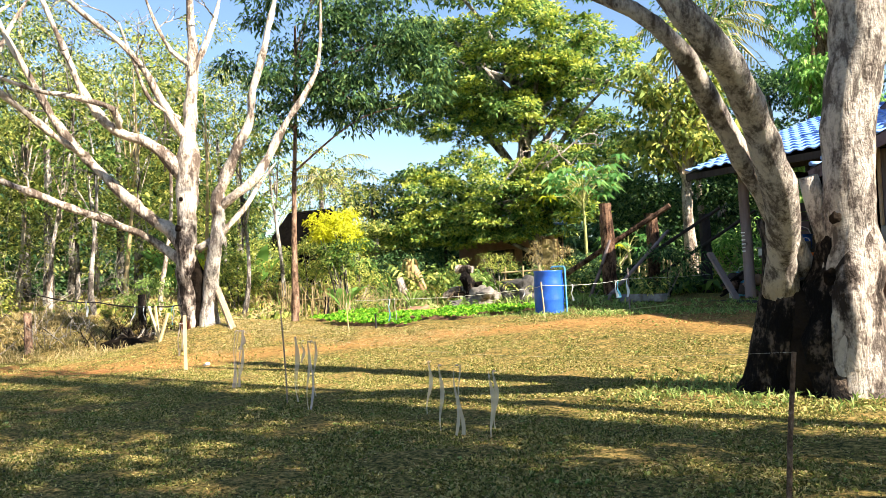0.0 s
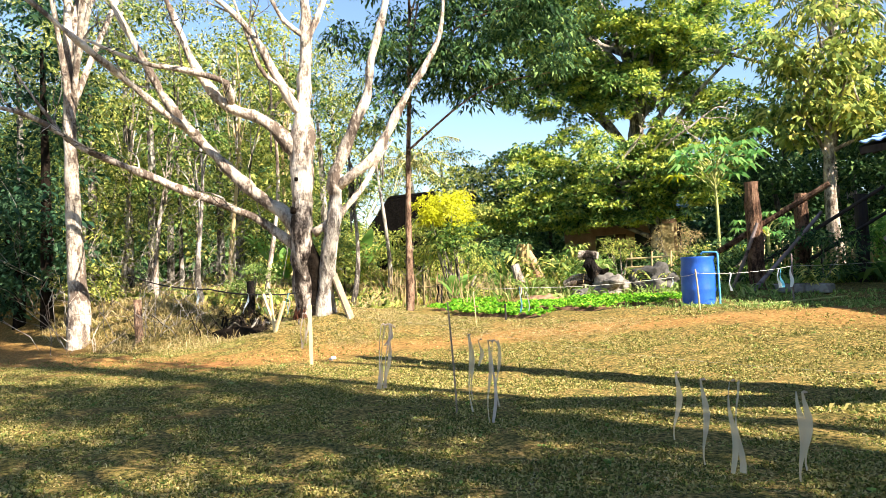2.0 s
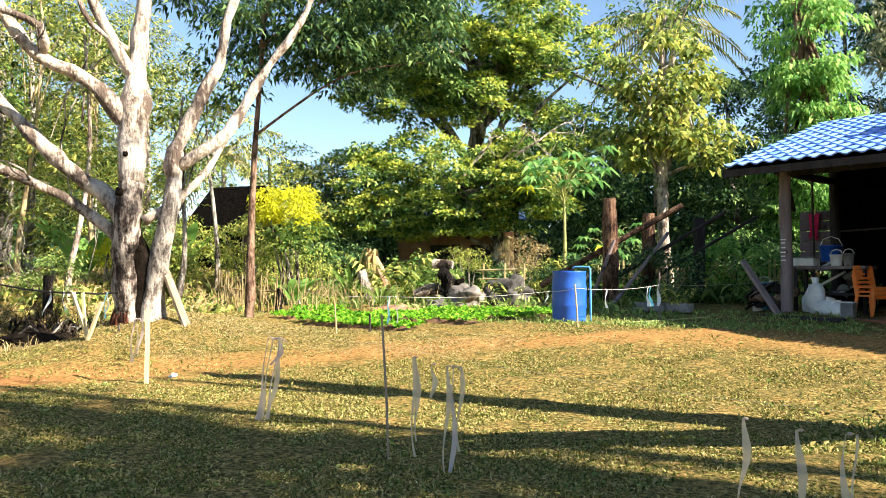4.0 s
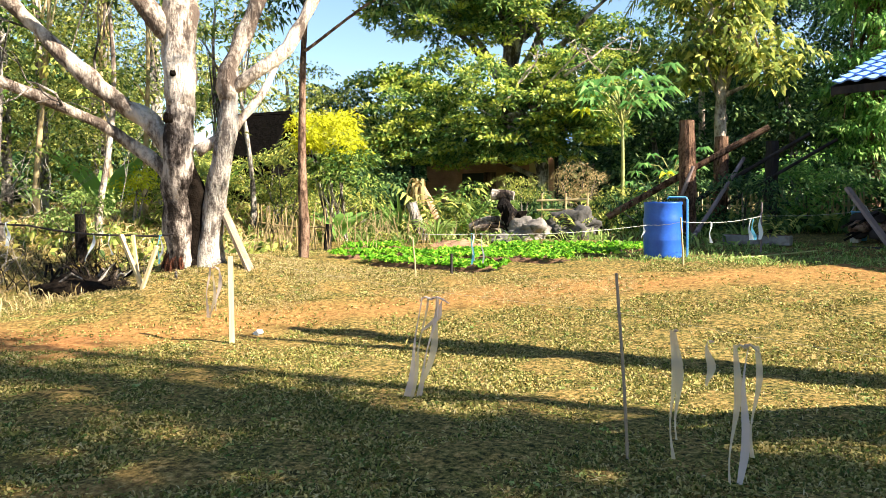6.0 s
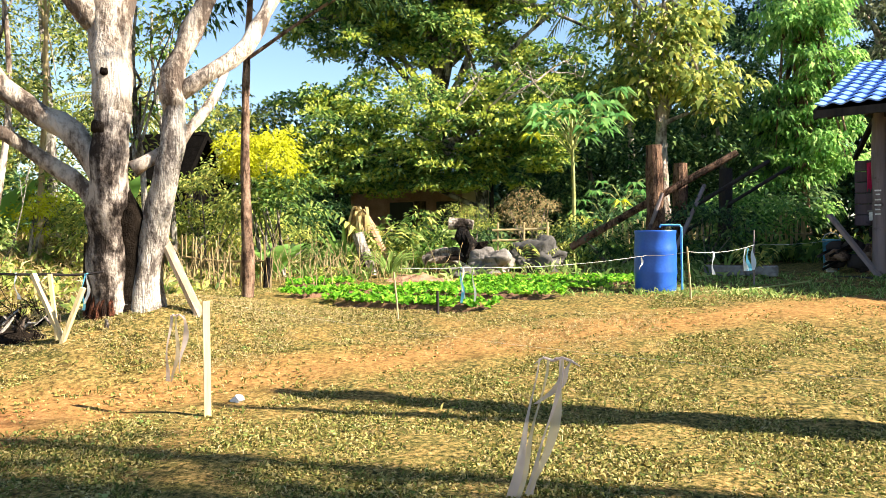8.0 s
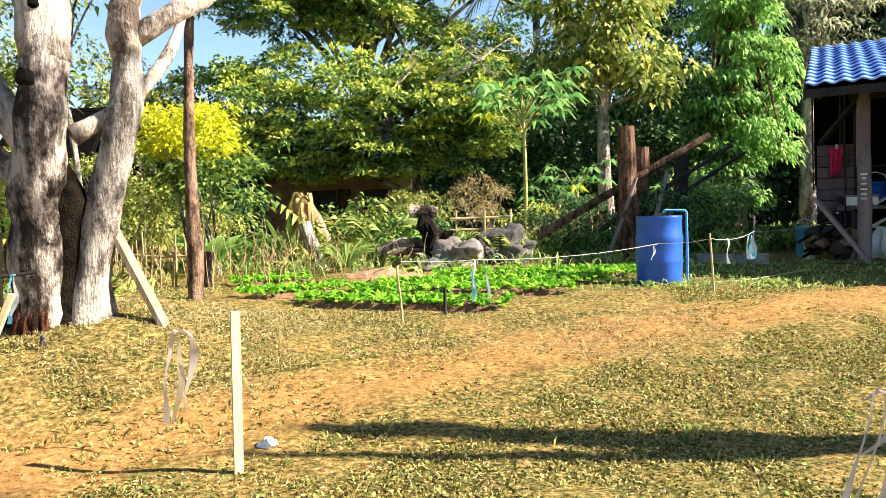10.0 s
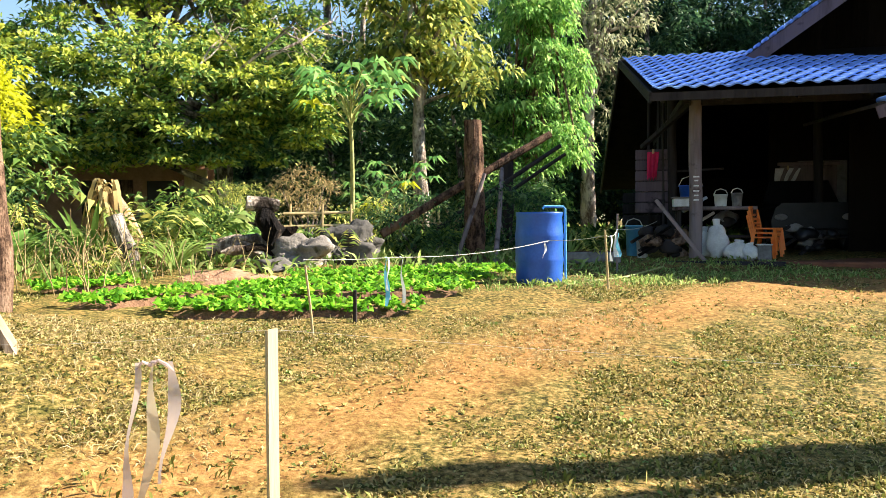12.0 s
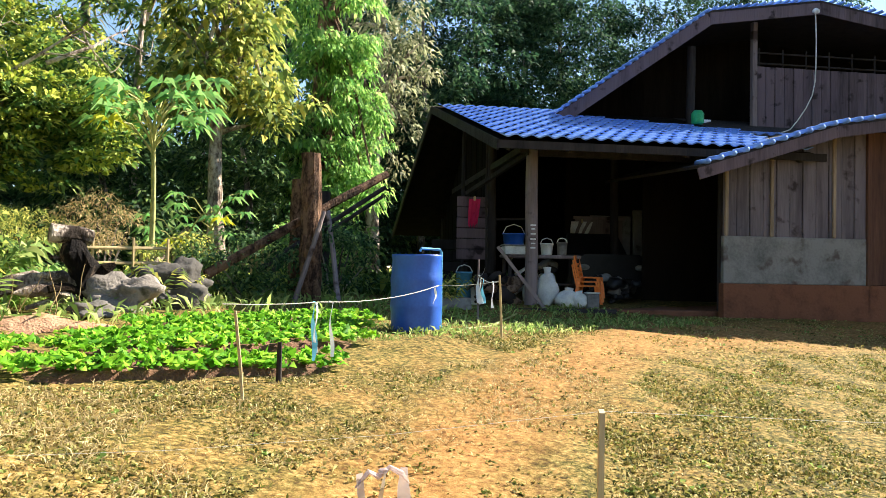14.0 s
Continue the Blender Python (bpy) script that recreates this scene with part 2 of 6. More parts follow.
EMBER = bark("red_rotten_wood", (0.02, 0.010, 0.007), (0.10, 0.034, 0.018), (0.22, 0.085, 0.045), 0.47, 9.0)
# Near black puts the shade inside the house into the board colour.
HOUSE_SHADE = surface("shade_black_boards", (0.004, 0.0035, 0.003), (0.018, 0.013, 0.010), 5.0, 0.9, 0.4, (1, 1, 0.12), spec=0.03)
L_DEEP = leafy("deep_green_leaves", (0.010, 0.036, 0.020), (0.04, 0.10, 0.05), (0.11, 0.20, 0.09), 0.4)
L_WOOD = leafy("woodland_leaves", (0.016, 0.04, 0.012), (0.21, 0.27, 0.06), (0.62, 0.60, 0.18), 0.48, mid=0.55)
L_PAPAYA = leafy("papaya_leaves", (0.04, 0.14, 0.04), (0.12, 0.30, 0.08), (0.28, 0.48, 0.14))
# Scorched bark; also paints the shade on the old twin tree's foot.
BARK_CHAR_SHADE = bark("scorched_and_shaded_bark", (0.004, 0.003, 0.003), (0.014, 0.010, 0.008), (0.12, 0.09, 0.07), 0.545, 5.0)
WOOD_PURPLE = surface("purplish_boards", (0.045, 0.032, 0.038), (0.15, 0.108, 0.125), 4.0, 0.85, 0.5, (1, 1, 0.1), spots=(0.03, 0.02, 0.022))
WOOD_WALL = surface("grey_violet_boards", (0.055, 0.045, 0.05), (0.20, 0.165, 0.18), 4.0, 0.85, 0.5, (1, 1, 0.1), spots=(0.05, 0.036, 0.036))
# Hut colour taken near black because the hut stands in shade.
HUT_SHADE = surface("shaded_hut_thatch", (0.0015, 0.0014, 0.0012), (0.006, 0.005, 0.0045), 8.0, 0.95, 0.8, spec=0.02)
DOOR = surface("red_brown_door", (0.06, 0.026, 0.018), (0.15, 0.07, 0.045), 5.0, 0.8, 0.4, (1, 1, 0.12))
L_PALM = leafy("palm_leaflets", (0.09, 0.12, 0.03), (0.21, 0.22, 0.06), (0.46, 0.36, 0.14), 0.3)

# ---- mesh tools ----
rng = np.random.default_rng(7)


class Geo:
    """Collects vertices and faces of one mesh."""
    def __init__(self):
        self.v, self.f = [], []

    def add(self, verts, faces):
        k = len(self.v)
        self.v += [tuple(p) for p in verts]
        self.f += [tuple(i + k for i in f) for f in faces]
        return self

    def box(self, x0, y0, z0, x1, y1, z1, bevel=0.012):
        """A box with chamfered long edges."""
        bm = bmesh.new()
        bmesh.ops.create_cube(bm, size=1, matrix=Matrix.Translation(((x0 + x1) / 2, (y0 + y1) / 2, (z0 + z1) / 2)) @ Matrix.Diagonal((x1 - x0, y1 - y0, z1 - z0, 1)))
        if bevel:
            bmesh.ops.bevel(bm, geom=bm.edges[:], offset=min(bevel, 0.3 * min(abs(x1 - x0), abs(y1 - y0), abs(z1 - z0))), segments=1, affect="EDGES")
        bm.verts.ensure_lookup_table()
        bm.verts.index_update()
        self.add([v.co for v in bm.verts], [[v.index for v in f.verts] for f in bm.faces])
        bm.free()
        return self

    def tube(self, pts, radii, sides=8, rough=0.0, cap=True):
        """A tapered limb along a smooth line through the points."""
        pts = [Vector(p) for p in pts]
        if not hasattr(radii, "__len__"):
            radii = [radii] * len(pts)
        line = []
        for i in range(len(pts) - 1):
            a, b, c, d = pts[max(i - 1, 0)], pts[i], pts[i + 1], pts[min(i + 2, len(pts) - 1)]
            n = max(1, min(6, int((c - b).length / 0.18))) if rough else max(1, min(3, int((c - b).length / 0.3)))
            for k in range(n):
                t = k / n
                p = 0.5 * ((2 * b) + (c - a) * t + (2 * a - 5 * b + 4 * c - d) * t * t + (3 * b - a - 3 * c + d) * t ** 3)
                line.append((p, radii[i] * (1 - t) + radii[i + 1] * t))
        line.append((pts[-1], radii[-1]))
        verts, faces = [], []
        side = Vector((1, 0.3, 0.1))
        for i, (p, r) in enumerate(line):
            way = (line[min(i + 1, len(line) - 1)][0] - line[max(i - 1, 0)][0]).normalized()
            side = (side - way * side.dot(way)).normalized()
            up = way.cross(side)
            for k in range(sides):
                a = 2 * math.pi * k / sides
                q = p + (side * math.cos(a) + up * math.sin(a)) * r
                if rough:
                    q += (side * math.cos(a) + up * math.sin(a)) * r * rough * (2 * noise.noise(q * 3.1) + 0.9 * noise.noise(q * 8.7))
                verts.append(q)
        for i in range(len(line) - 1):
            for k in range(sides):
                a, b = i * sides + k, i * sides + (k + 1) % sides
                faces.append((a, b, b + sides, a + sides))
        if cap:
            faces.append(tuple(range(sides - 1, -1, -1)))
            faces.append(tuple(range(len(verts) - sides, len(verts))))
        return self.add(verts, faces)

    def lathe(self, profile, sides=24, at=(0, 0, 0)):
        verts, faces = [], []
        for r, z in profile:
            for k in range(sides):
                a = 2 * math.pi * k / sides
                verts.append((at[0] + r * math.cos(a), at[1] + r * math.sin(a), at[2] + z))
        for i in range(len(profile) - 1):
            for k in range(sides):
                a, b = i * sides + k, i * sides + (k + 1) % sides
                faces.append((a, b, b + sides, a + sides))
        faces += [tuple(range(sides - 1, -1, -1)), tuple(range(len(verts) - sides, len(verts)))]
        return self.add(verts, faces)

    def ball(self, c, r, squash=(1, 1, 1), lumps=0.25, seed=0, level=3):
        bm = bmesh.new()
        bmesh.ops.create_icosphere(bm, subdivisions=level, radius=1)
        out = []
        for v in bm.verts:
            q = v.co * (1 + lumps * noise.noise(v.co * 1.3 + Vector((seed, 0, 0))) + lumps * 0.4 * noise.noise(v.co * 4 + Vector((0, seed, 0))) + lumps * 0.18 * noise.noise(v.co * 11 + Vector((seed, seed, 0))))
            out.append((c[0] + q.x * r * squash[0], c[1] + q.y * r * squash[1], c[2] + q.z * r * squash[2]))
        self.add(out, [[v.index for v in f.verts] for f in bm.faces])
        bm.free()
        return self

    def mesh(self, name, mat, smooth=False):
        me = bpy.data.meshes.new(name)
        me.from_pydata(self.v, [], self.f)
        me.materials.append(mat)
        if smooth:
            me.polygons.foreach_set("use_smooth", [True] * len(me.polygons))
        me.update()
        return me


def part(name, geo, mat, parent, label="", smooth=False, base=(0, 0, 0)):
    """One mesh under a thing or a part; base: what to take from its coordinates."""
    if base != (0, 0, 0):
        geo.v = [(x - base[0], y - base[1], z - base[2]) for x, y, z in geo.v]
    ob = new(name, geo.mesh(name, mat, smooth))
    ob.parent = parent
    return tagged(ob, label)


def thing(name, at, label, category, group="", kind="", turn=0):
    ob = new(name)
    ob.matrix_world = pose(*at, 0, 0, turn)
    ob.empty_display_size = 0.1
    return tagged(ob, label, category, group, kind)


def solid(name, geo, mat, at, label, category, group="", kind="", smooth=False):
    """A thing that is a single mesh; its coordinates are the world's, its origin its base."""
    geo.v = [(x - at[0], y - at[1], z - at[2]) for x, y, z in geo.v]
    ob = new(name, geo.mesh(name, mat, smooth))
    ob.location = at
    return tagged(ob, label, category, group, kind)


def fast_mesh(name, verts, faces, mat):
    """A mesh from arrays of vertices and triangles."""
    me = bpy.data.meshes.new(name)
    me.vertices.add(len(verts))
    me.vertices.foreach_set("co", verts.astype(np.float32).ravel())
    me.loops.add(faces.size)
    me.loops.foreach_set("vertex_index", faces.astype(np.int32).ravel())
    me.polygons.add(len(faces))
    me.polygons.foreach_set("loop_start", np.arange(0, faces.size, faces.shape[1], dtype=np.int32))
    me.materials.append(mat)
    me.update(calc_edges=True)
    return me


def unit(a):
    return a / np.maximum(np.linalg.norm(a, axis=1, keepdims=True), 1e-6)


def leaves(pos, way, length, width, droop=0.25):
    """Folded pointed leaves at pos along way: arrays of vertices and triangles."""
    n = len(pos)
    way = unit(way)
    side = unit(np.cross(way, unit(rng.normal(size=(n, 3)) * 0.6 + np.array([0, 0, 1.0])))) * (np.asarray(width) * 0.5)[:, None]
    length = np.asarray(length)[:, None]
    mid = pos + way * length * 0.45 + np.array([0, 0, 0.08]) * length
    tip = pos + way * length - np.array([0, 0, 1.0]) * length * droop
    verts = np.stack([pos, mid + side, mid - side, tip], axis=1).reshape(-1, 3)
    k = np.arange(n)[:, None] * 4
    faces = np.concatenate([k + np.array([0, 1, 2]), k + np.array([1, 3, 2])], axis=0)
    return verts, faces


def clumps(blobs, per_clump, leaf, size, flat=0.7, shell=0.55, aspect=0.42, droop=0.3):
    """Foliage: each blob (x, y, z, rx, ry, rz, count) holds count clumps of leaves, thicker towards its skin."""
    centres = []
    for x, y, z, rx, ry, rz, count in blobs:
        d = unit(rng.normal(size=(count, 3)))
        r = shell + (1 - shell) * rng.random((count, 1)) ** 0.6
        r *= 1 + 0.28 * np.sin(d[:, :1] * 5 + x) * np.cos(d[:, 2:] * 4 + y)
        centres.append(np.array([x, y, z]) + d * r * np.array([rx, ry, rz]))
    centres = np.concatenate(centres)
    n = len(centres) * per_clump
    c = np.repeat(centres, per_clump, axis=0)
    d = unit(rng.normal(size=(n, 3)))
    d[:, 2] = np.abs(d[:, 2]) * 1.1 - 0.25
    pos = c + d * np.array([1, 1, flat]) * size * 1.5 * (0.45 + 0.65 * rng.random((n, 1)))
    way = unit(d * np.array([1, 1, 0.35]) + rng.normal(size=(n, 3)) * 0.35) + np.array([0, 0, -0.12])
    length = leaf * (0.6 + 0.8 * rng.random(n))
    v, f = leaves(pos, way, length, length * aspect * (0.7 + 0.6 * rng.random(n)), droop)
    return v, f, centres


def crown_part(name, v, f, mat, parent, base, label=""):
    ob = new(name, fast_mesh(name, v - np.array(base), f, mat))
    ob.parent = parent
    return tagged(ob, label)


def sm(a, b, v):
    v = np.clip((v - a) / (b - a), 0, 1)
    return v * v * (3 - 2 * v)


def gz(x, y):
    """The height of the ground."""
    return (-0.47 + 0.47 * sm(12.2, 18.2, y) + 0.13 * sm(18.6, 20.5, y) + 0.42 * np.exp(-((x + 3.5) ** 2 + (y - 14.9) ** 2) / 2.0)
            + 0.6 * sm(-4.8, -8.5, x) * sm(12.5, 14.4, y))


def on(x, y, dz=0.0):
    return (x, y, float(gz(x, y)) + dz)

# ---- ground ----
def axis(lo, hi, step, far):
    near = np.arange(lo, hi + step / 2, step)
    out = step * 1.35 ** np.arange(1, 30)
    up = hi + np.cumsum(out)
    down = lo - np.cumsum(out)
    return np.concatenate([down[down > -far][::-1], near, up[up < far]])


DIRT = [(-30, 15.5), (-14, 12.6), (-6.5, 11.2), (-3, 12.3), (-0.9, 14.2), (1.2, 15.7), (4.5, 17.3), (9, 16.6), (16, 13)]


def path_distance(x, y):
    best = np.full(x.shape, 1e9)
    for (ax, ay), (bx, by) in zip(DIRT, DIRT[1:]):
        t = np.clip(((x - ax) * (bx - ax) + (y - ay) * (by - ay)) / ((bx - ax) ** 2 + (by - ay) ** 2), 0, 1)
        best = np.minimum(best, np.hypot(x - ax - t * (bx - ax), y - ay - t * (by - ay)))
    return best


def build_ground():
    xs, ys = axis(-14, 13, 0.16, 900), axis(3, 25, 0.16, 900)
    x, y = np.meshgrid(xs, ys)
    z = gz(x, y)
    near = (np.abs(x) < 30) & (np.abs(y - 14) < 30)
    z = z + np.where(near, 0.018 * np.sin(x * 3.1 + np.sin(y * 2.3)) * np.sin(y * 2.7 + x) + 0.012 * np.sin(x * 7.3 + 2 * np.sin(y * 5.1)), 0)
    v = np.stack([x, y, z], axis=2).reshape(-1, 3)
    w = len(xs)
    i = (np.arange(len(ys) - 1)[:, None] * w + np.arange(w - 1)[None, :]).ravel()
    f = np.stack([i, i + 1, i + w + 1, i + w], axis=1)
    me = fast_mesh("ground", v, f, GROUND)
    me.polygons.foreach_set("use_smooth", [True] * len(me.polygons))
    d = path_distance(x, y)
    wide = np.where(x < -5, 1.5, 0.55) + 0.9 * sm(3, 6, x)
    soil = 0.50 * np.clip(1.15 - d / wide, 0, 1) - 0.22 * sm(0.9, 2.2, d)
    soil += 0.30 * np.exp(-((x + 2.8) ** 2 / 6 + (y - 10.7) ** 2 / 2.2))
    soil += 0.5 * np.exp(-((x + 3.0) ** 2 + (y - 11.9) ** 2) / 0.5) + 0.35 * np.exp(-((x - 0.2) ** 2 * 0.5 + (y - 9.2) ** 2) / 0.4)
    at = me.attributes.new("soil", "FLOAT", "POINT")
    at.data.foreach_set("value", soil.astype(np.float32).ravel())
    tagged(new("ground", me), "dry yard ground of short grass and bare orange soil", "ground", kind="structure")


build_ground()


def grass(name, label, count, x0, y0, x1, y1, size, mat, keep=None, lean=0.8, blades=4, width=0.16):
    """Tufts of blades strewn over a patch of the ground."""
    p = rng.random((count, 2)) * np.array([x1 - x0, y1 - y0]) + np.array([x0, y0])
    if keep is not None:
        p = p[keep(p[:, 0], p[:, 1])]
    p = np.repeat(p, blades, axis=0) + rng.normal(size=(len(p) * blades, 2)) * size * 0.35
    n = len(p)
    pos = np.column_stack([p, gz(p[:, 0], p[:, 1]) - 0.01])
    way = np.column_stack([rng.normal(size=(n, 2)) * lean, np.ones(n)])
    length = size * (0.5 + rng.random(n))
    v, f = leaves(pos, way, length, length * width, 0.25)
    return tagged(new(name, fast_mesh(name, v, f, mat)), label, "grass", kind="stuff")


def lawn_keep(x, y):
    d = path_distance(x, y)
    thin = rng.random(len(x))
    patchy = np.sin(x * 1.7 + np.sin(y * 1.3) * 2) * np.sin(y * 2.1 + np.cos(x * 0.9) * 2)
    bed = (x > -3.4) & (x < 1.9) & (y > 16.4) & (y < 19.2)
    return (thin < np.where(d < 0.6 + 0.8 * (x > 3.5), 0.10, 0.80 + 0.25 * patchy)) & ~bed


# ---- vegetable bed ----
def bed_row(a, b, width, label, seed):
    """A low ridge of soil with a row of leafy plants on it."""
    a, b = np.array(a), np.array(b)
    way = (b - a) / np.linalg.norm(b - a)
    nrm = np.array([-way[1], way[0]])
    g = Geo()
    n = int(np.linalg.norm(b - a) / 0.12) + 2
    vs, fs = [], []
    for i in range(n):
        t = i / (n - 1)
        end = min(1, 5 * t, 5 * (1 - t))
        for k, (o, h) in enumerate(((-0.62, -0.03), (-0.45, 0.05), (0, 0.085), (0.45, 0.05), (0.62, -0.03))):
            q = a + (b - a) * t + nrm * o * width * (0.8 + 0.2 * end)
            vs.append((q[0], q[1], float(gz(q[0], q[1])) + h * end + 0.015 * noise.noise((q[0] * 6, q[1] * 6, seed)) - 0.02 * (1 - end)))
    for i in range(n - 1):
        for k in range(4):
            fs.append((i * 5 + k, i * 5 + k + 1, i * 5 + k + 6, i * 5 + k + 5))
    g.add(vs, fs)
    base = (float(a[0]), float(a[1]), float(gz(*a)))
    th = thing("vegetable_row", base, label, "vegetable bed", "rows of the vegetable bed")
    part("soil_ridge", g, EARTH, th, "dark turned garden soil", base=base)
    m = int(np.linalg.norm(b - a) / 0.13)
    pos, wy, ln = [], [], []
    for i in range(m):
        for o in np.arange(-0.18, 0.19, 0.12) * width / 0.40:
            c = a + (b - a) * ((i + 0.8 * rng.random()) / m) + nrm * (o + rng.normal() * 0.04)
            k = 13
            ang = rng.random(k) * 6.283
            pos.append(np.column_stack([np.full(k, c[0]) + rng.normal(size=k) * 0.03, np.full(k, c[1]) + rng.normal(size=k) * 0.03, np.full(k, gz(*c) + 0.05) + rng.random(k) * 0.05]))
            wy.append(np.column_stack([np.cos(ang), np.sin(ang), 0.5 + rng.random(k)]))
            ln.append(0.084 * (0.6 + 0.7 * rng.random(k)))
    ln = np.concatenate(ln)
    v, f = leaves(np.concatenate(pos), np.concatenate(wy), ln, ln * 0.9, 0.5)
    ob = crown_part("leaf_cover", v, f, L_VEG, th, base, "bright green leafy vegetables")
    tagged(ob, kind="stuff")


bed_row((-2.15, 16.92), (0.1, 16.62), 0.36, "low row of bright green vegetables at the bed's edge", 1)
bed_row((-2.95, 17.2), (-1.8, 18.1), 0.42, "short row of green vegetables on dark soil", 2)
bed_row((-1.75, 17.58), (0.85, 17.66), 0.44, "row of bright green vegetables along the cord", 3)
bed_row((-1.5, 18.35), (1.4, 18.6), 0.42, "shaded middle row of green vegetables behind the cord", 6)
bed_row((-0.85, 19.2), (1.95, 19.35), 0.5, "long back row of green vegetables behind the drum", 4)
bed_row((-3.6, 18.85), (-2.6, 19.2), 0.42, "far row of green vegetables near the bank", 5)

# ---- trees ----
def grow(th, base, trunk, limbs, skin, sides=10, rough=0.12):
    """Trunk and limbs as parts: each a line of points with radii."""
    g = Geo()
    g.tube([p[:3] for p in trunk], [p[3] for p in trunk], sides + 4, rough)
    part("trunk", g, skin, th, smooth=True, base=base)
    for line in limbs:
        g = Geo()
        bent = [Vector(p[:3]) + p[3] * 0.9 * noise.noise_vector(Vector(p[:3]) * 1.9) * (0 if k == 0 else 1) for k, p in enumerate(line)]
        g.tube(bent, [p[3] for p in line], sides, rough)
        part("limb", g, skin, th, smooth=True, base=base)


def twigs(g, start, way, length, radius, depth=2):
    """A bare forking twig."""
    way = Vector(way).normalized()
    p = Vector(start)
    pts, rad = [p.copy()], [radius]
    for i in range(4):
        way = (way + Vector(rng.normal(size=3)) * 0.22).normalized()
        p = p + way * length / 4
        pts.append(p.copy())
        rad.append(radius * (1 - 0.2 * (i + 1)) + 0.002)
        if depth and i in (1, 2, 3):
            twigs(g, p, way + Vector(rng.normal(size=3)) * 0.7, length * 0.5, radius * 0.5, depth - 1)
    g.tube(pts, rad, 5 if depth else 4)


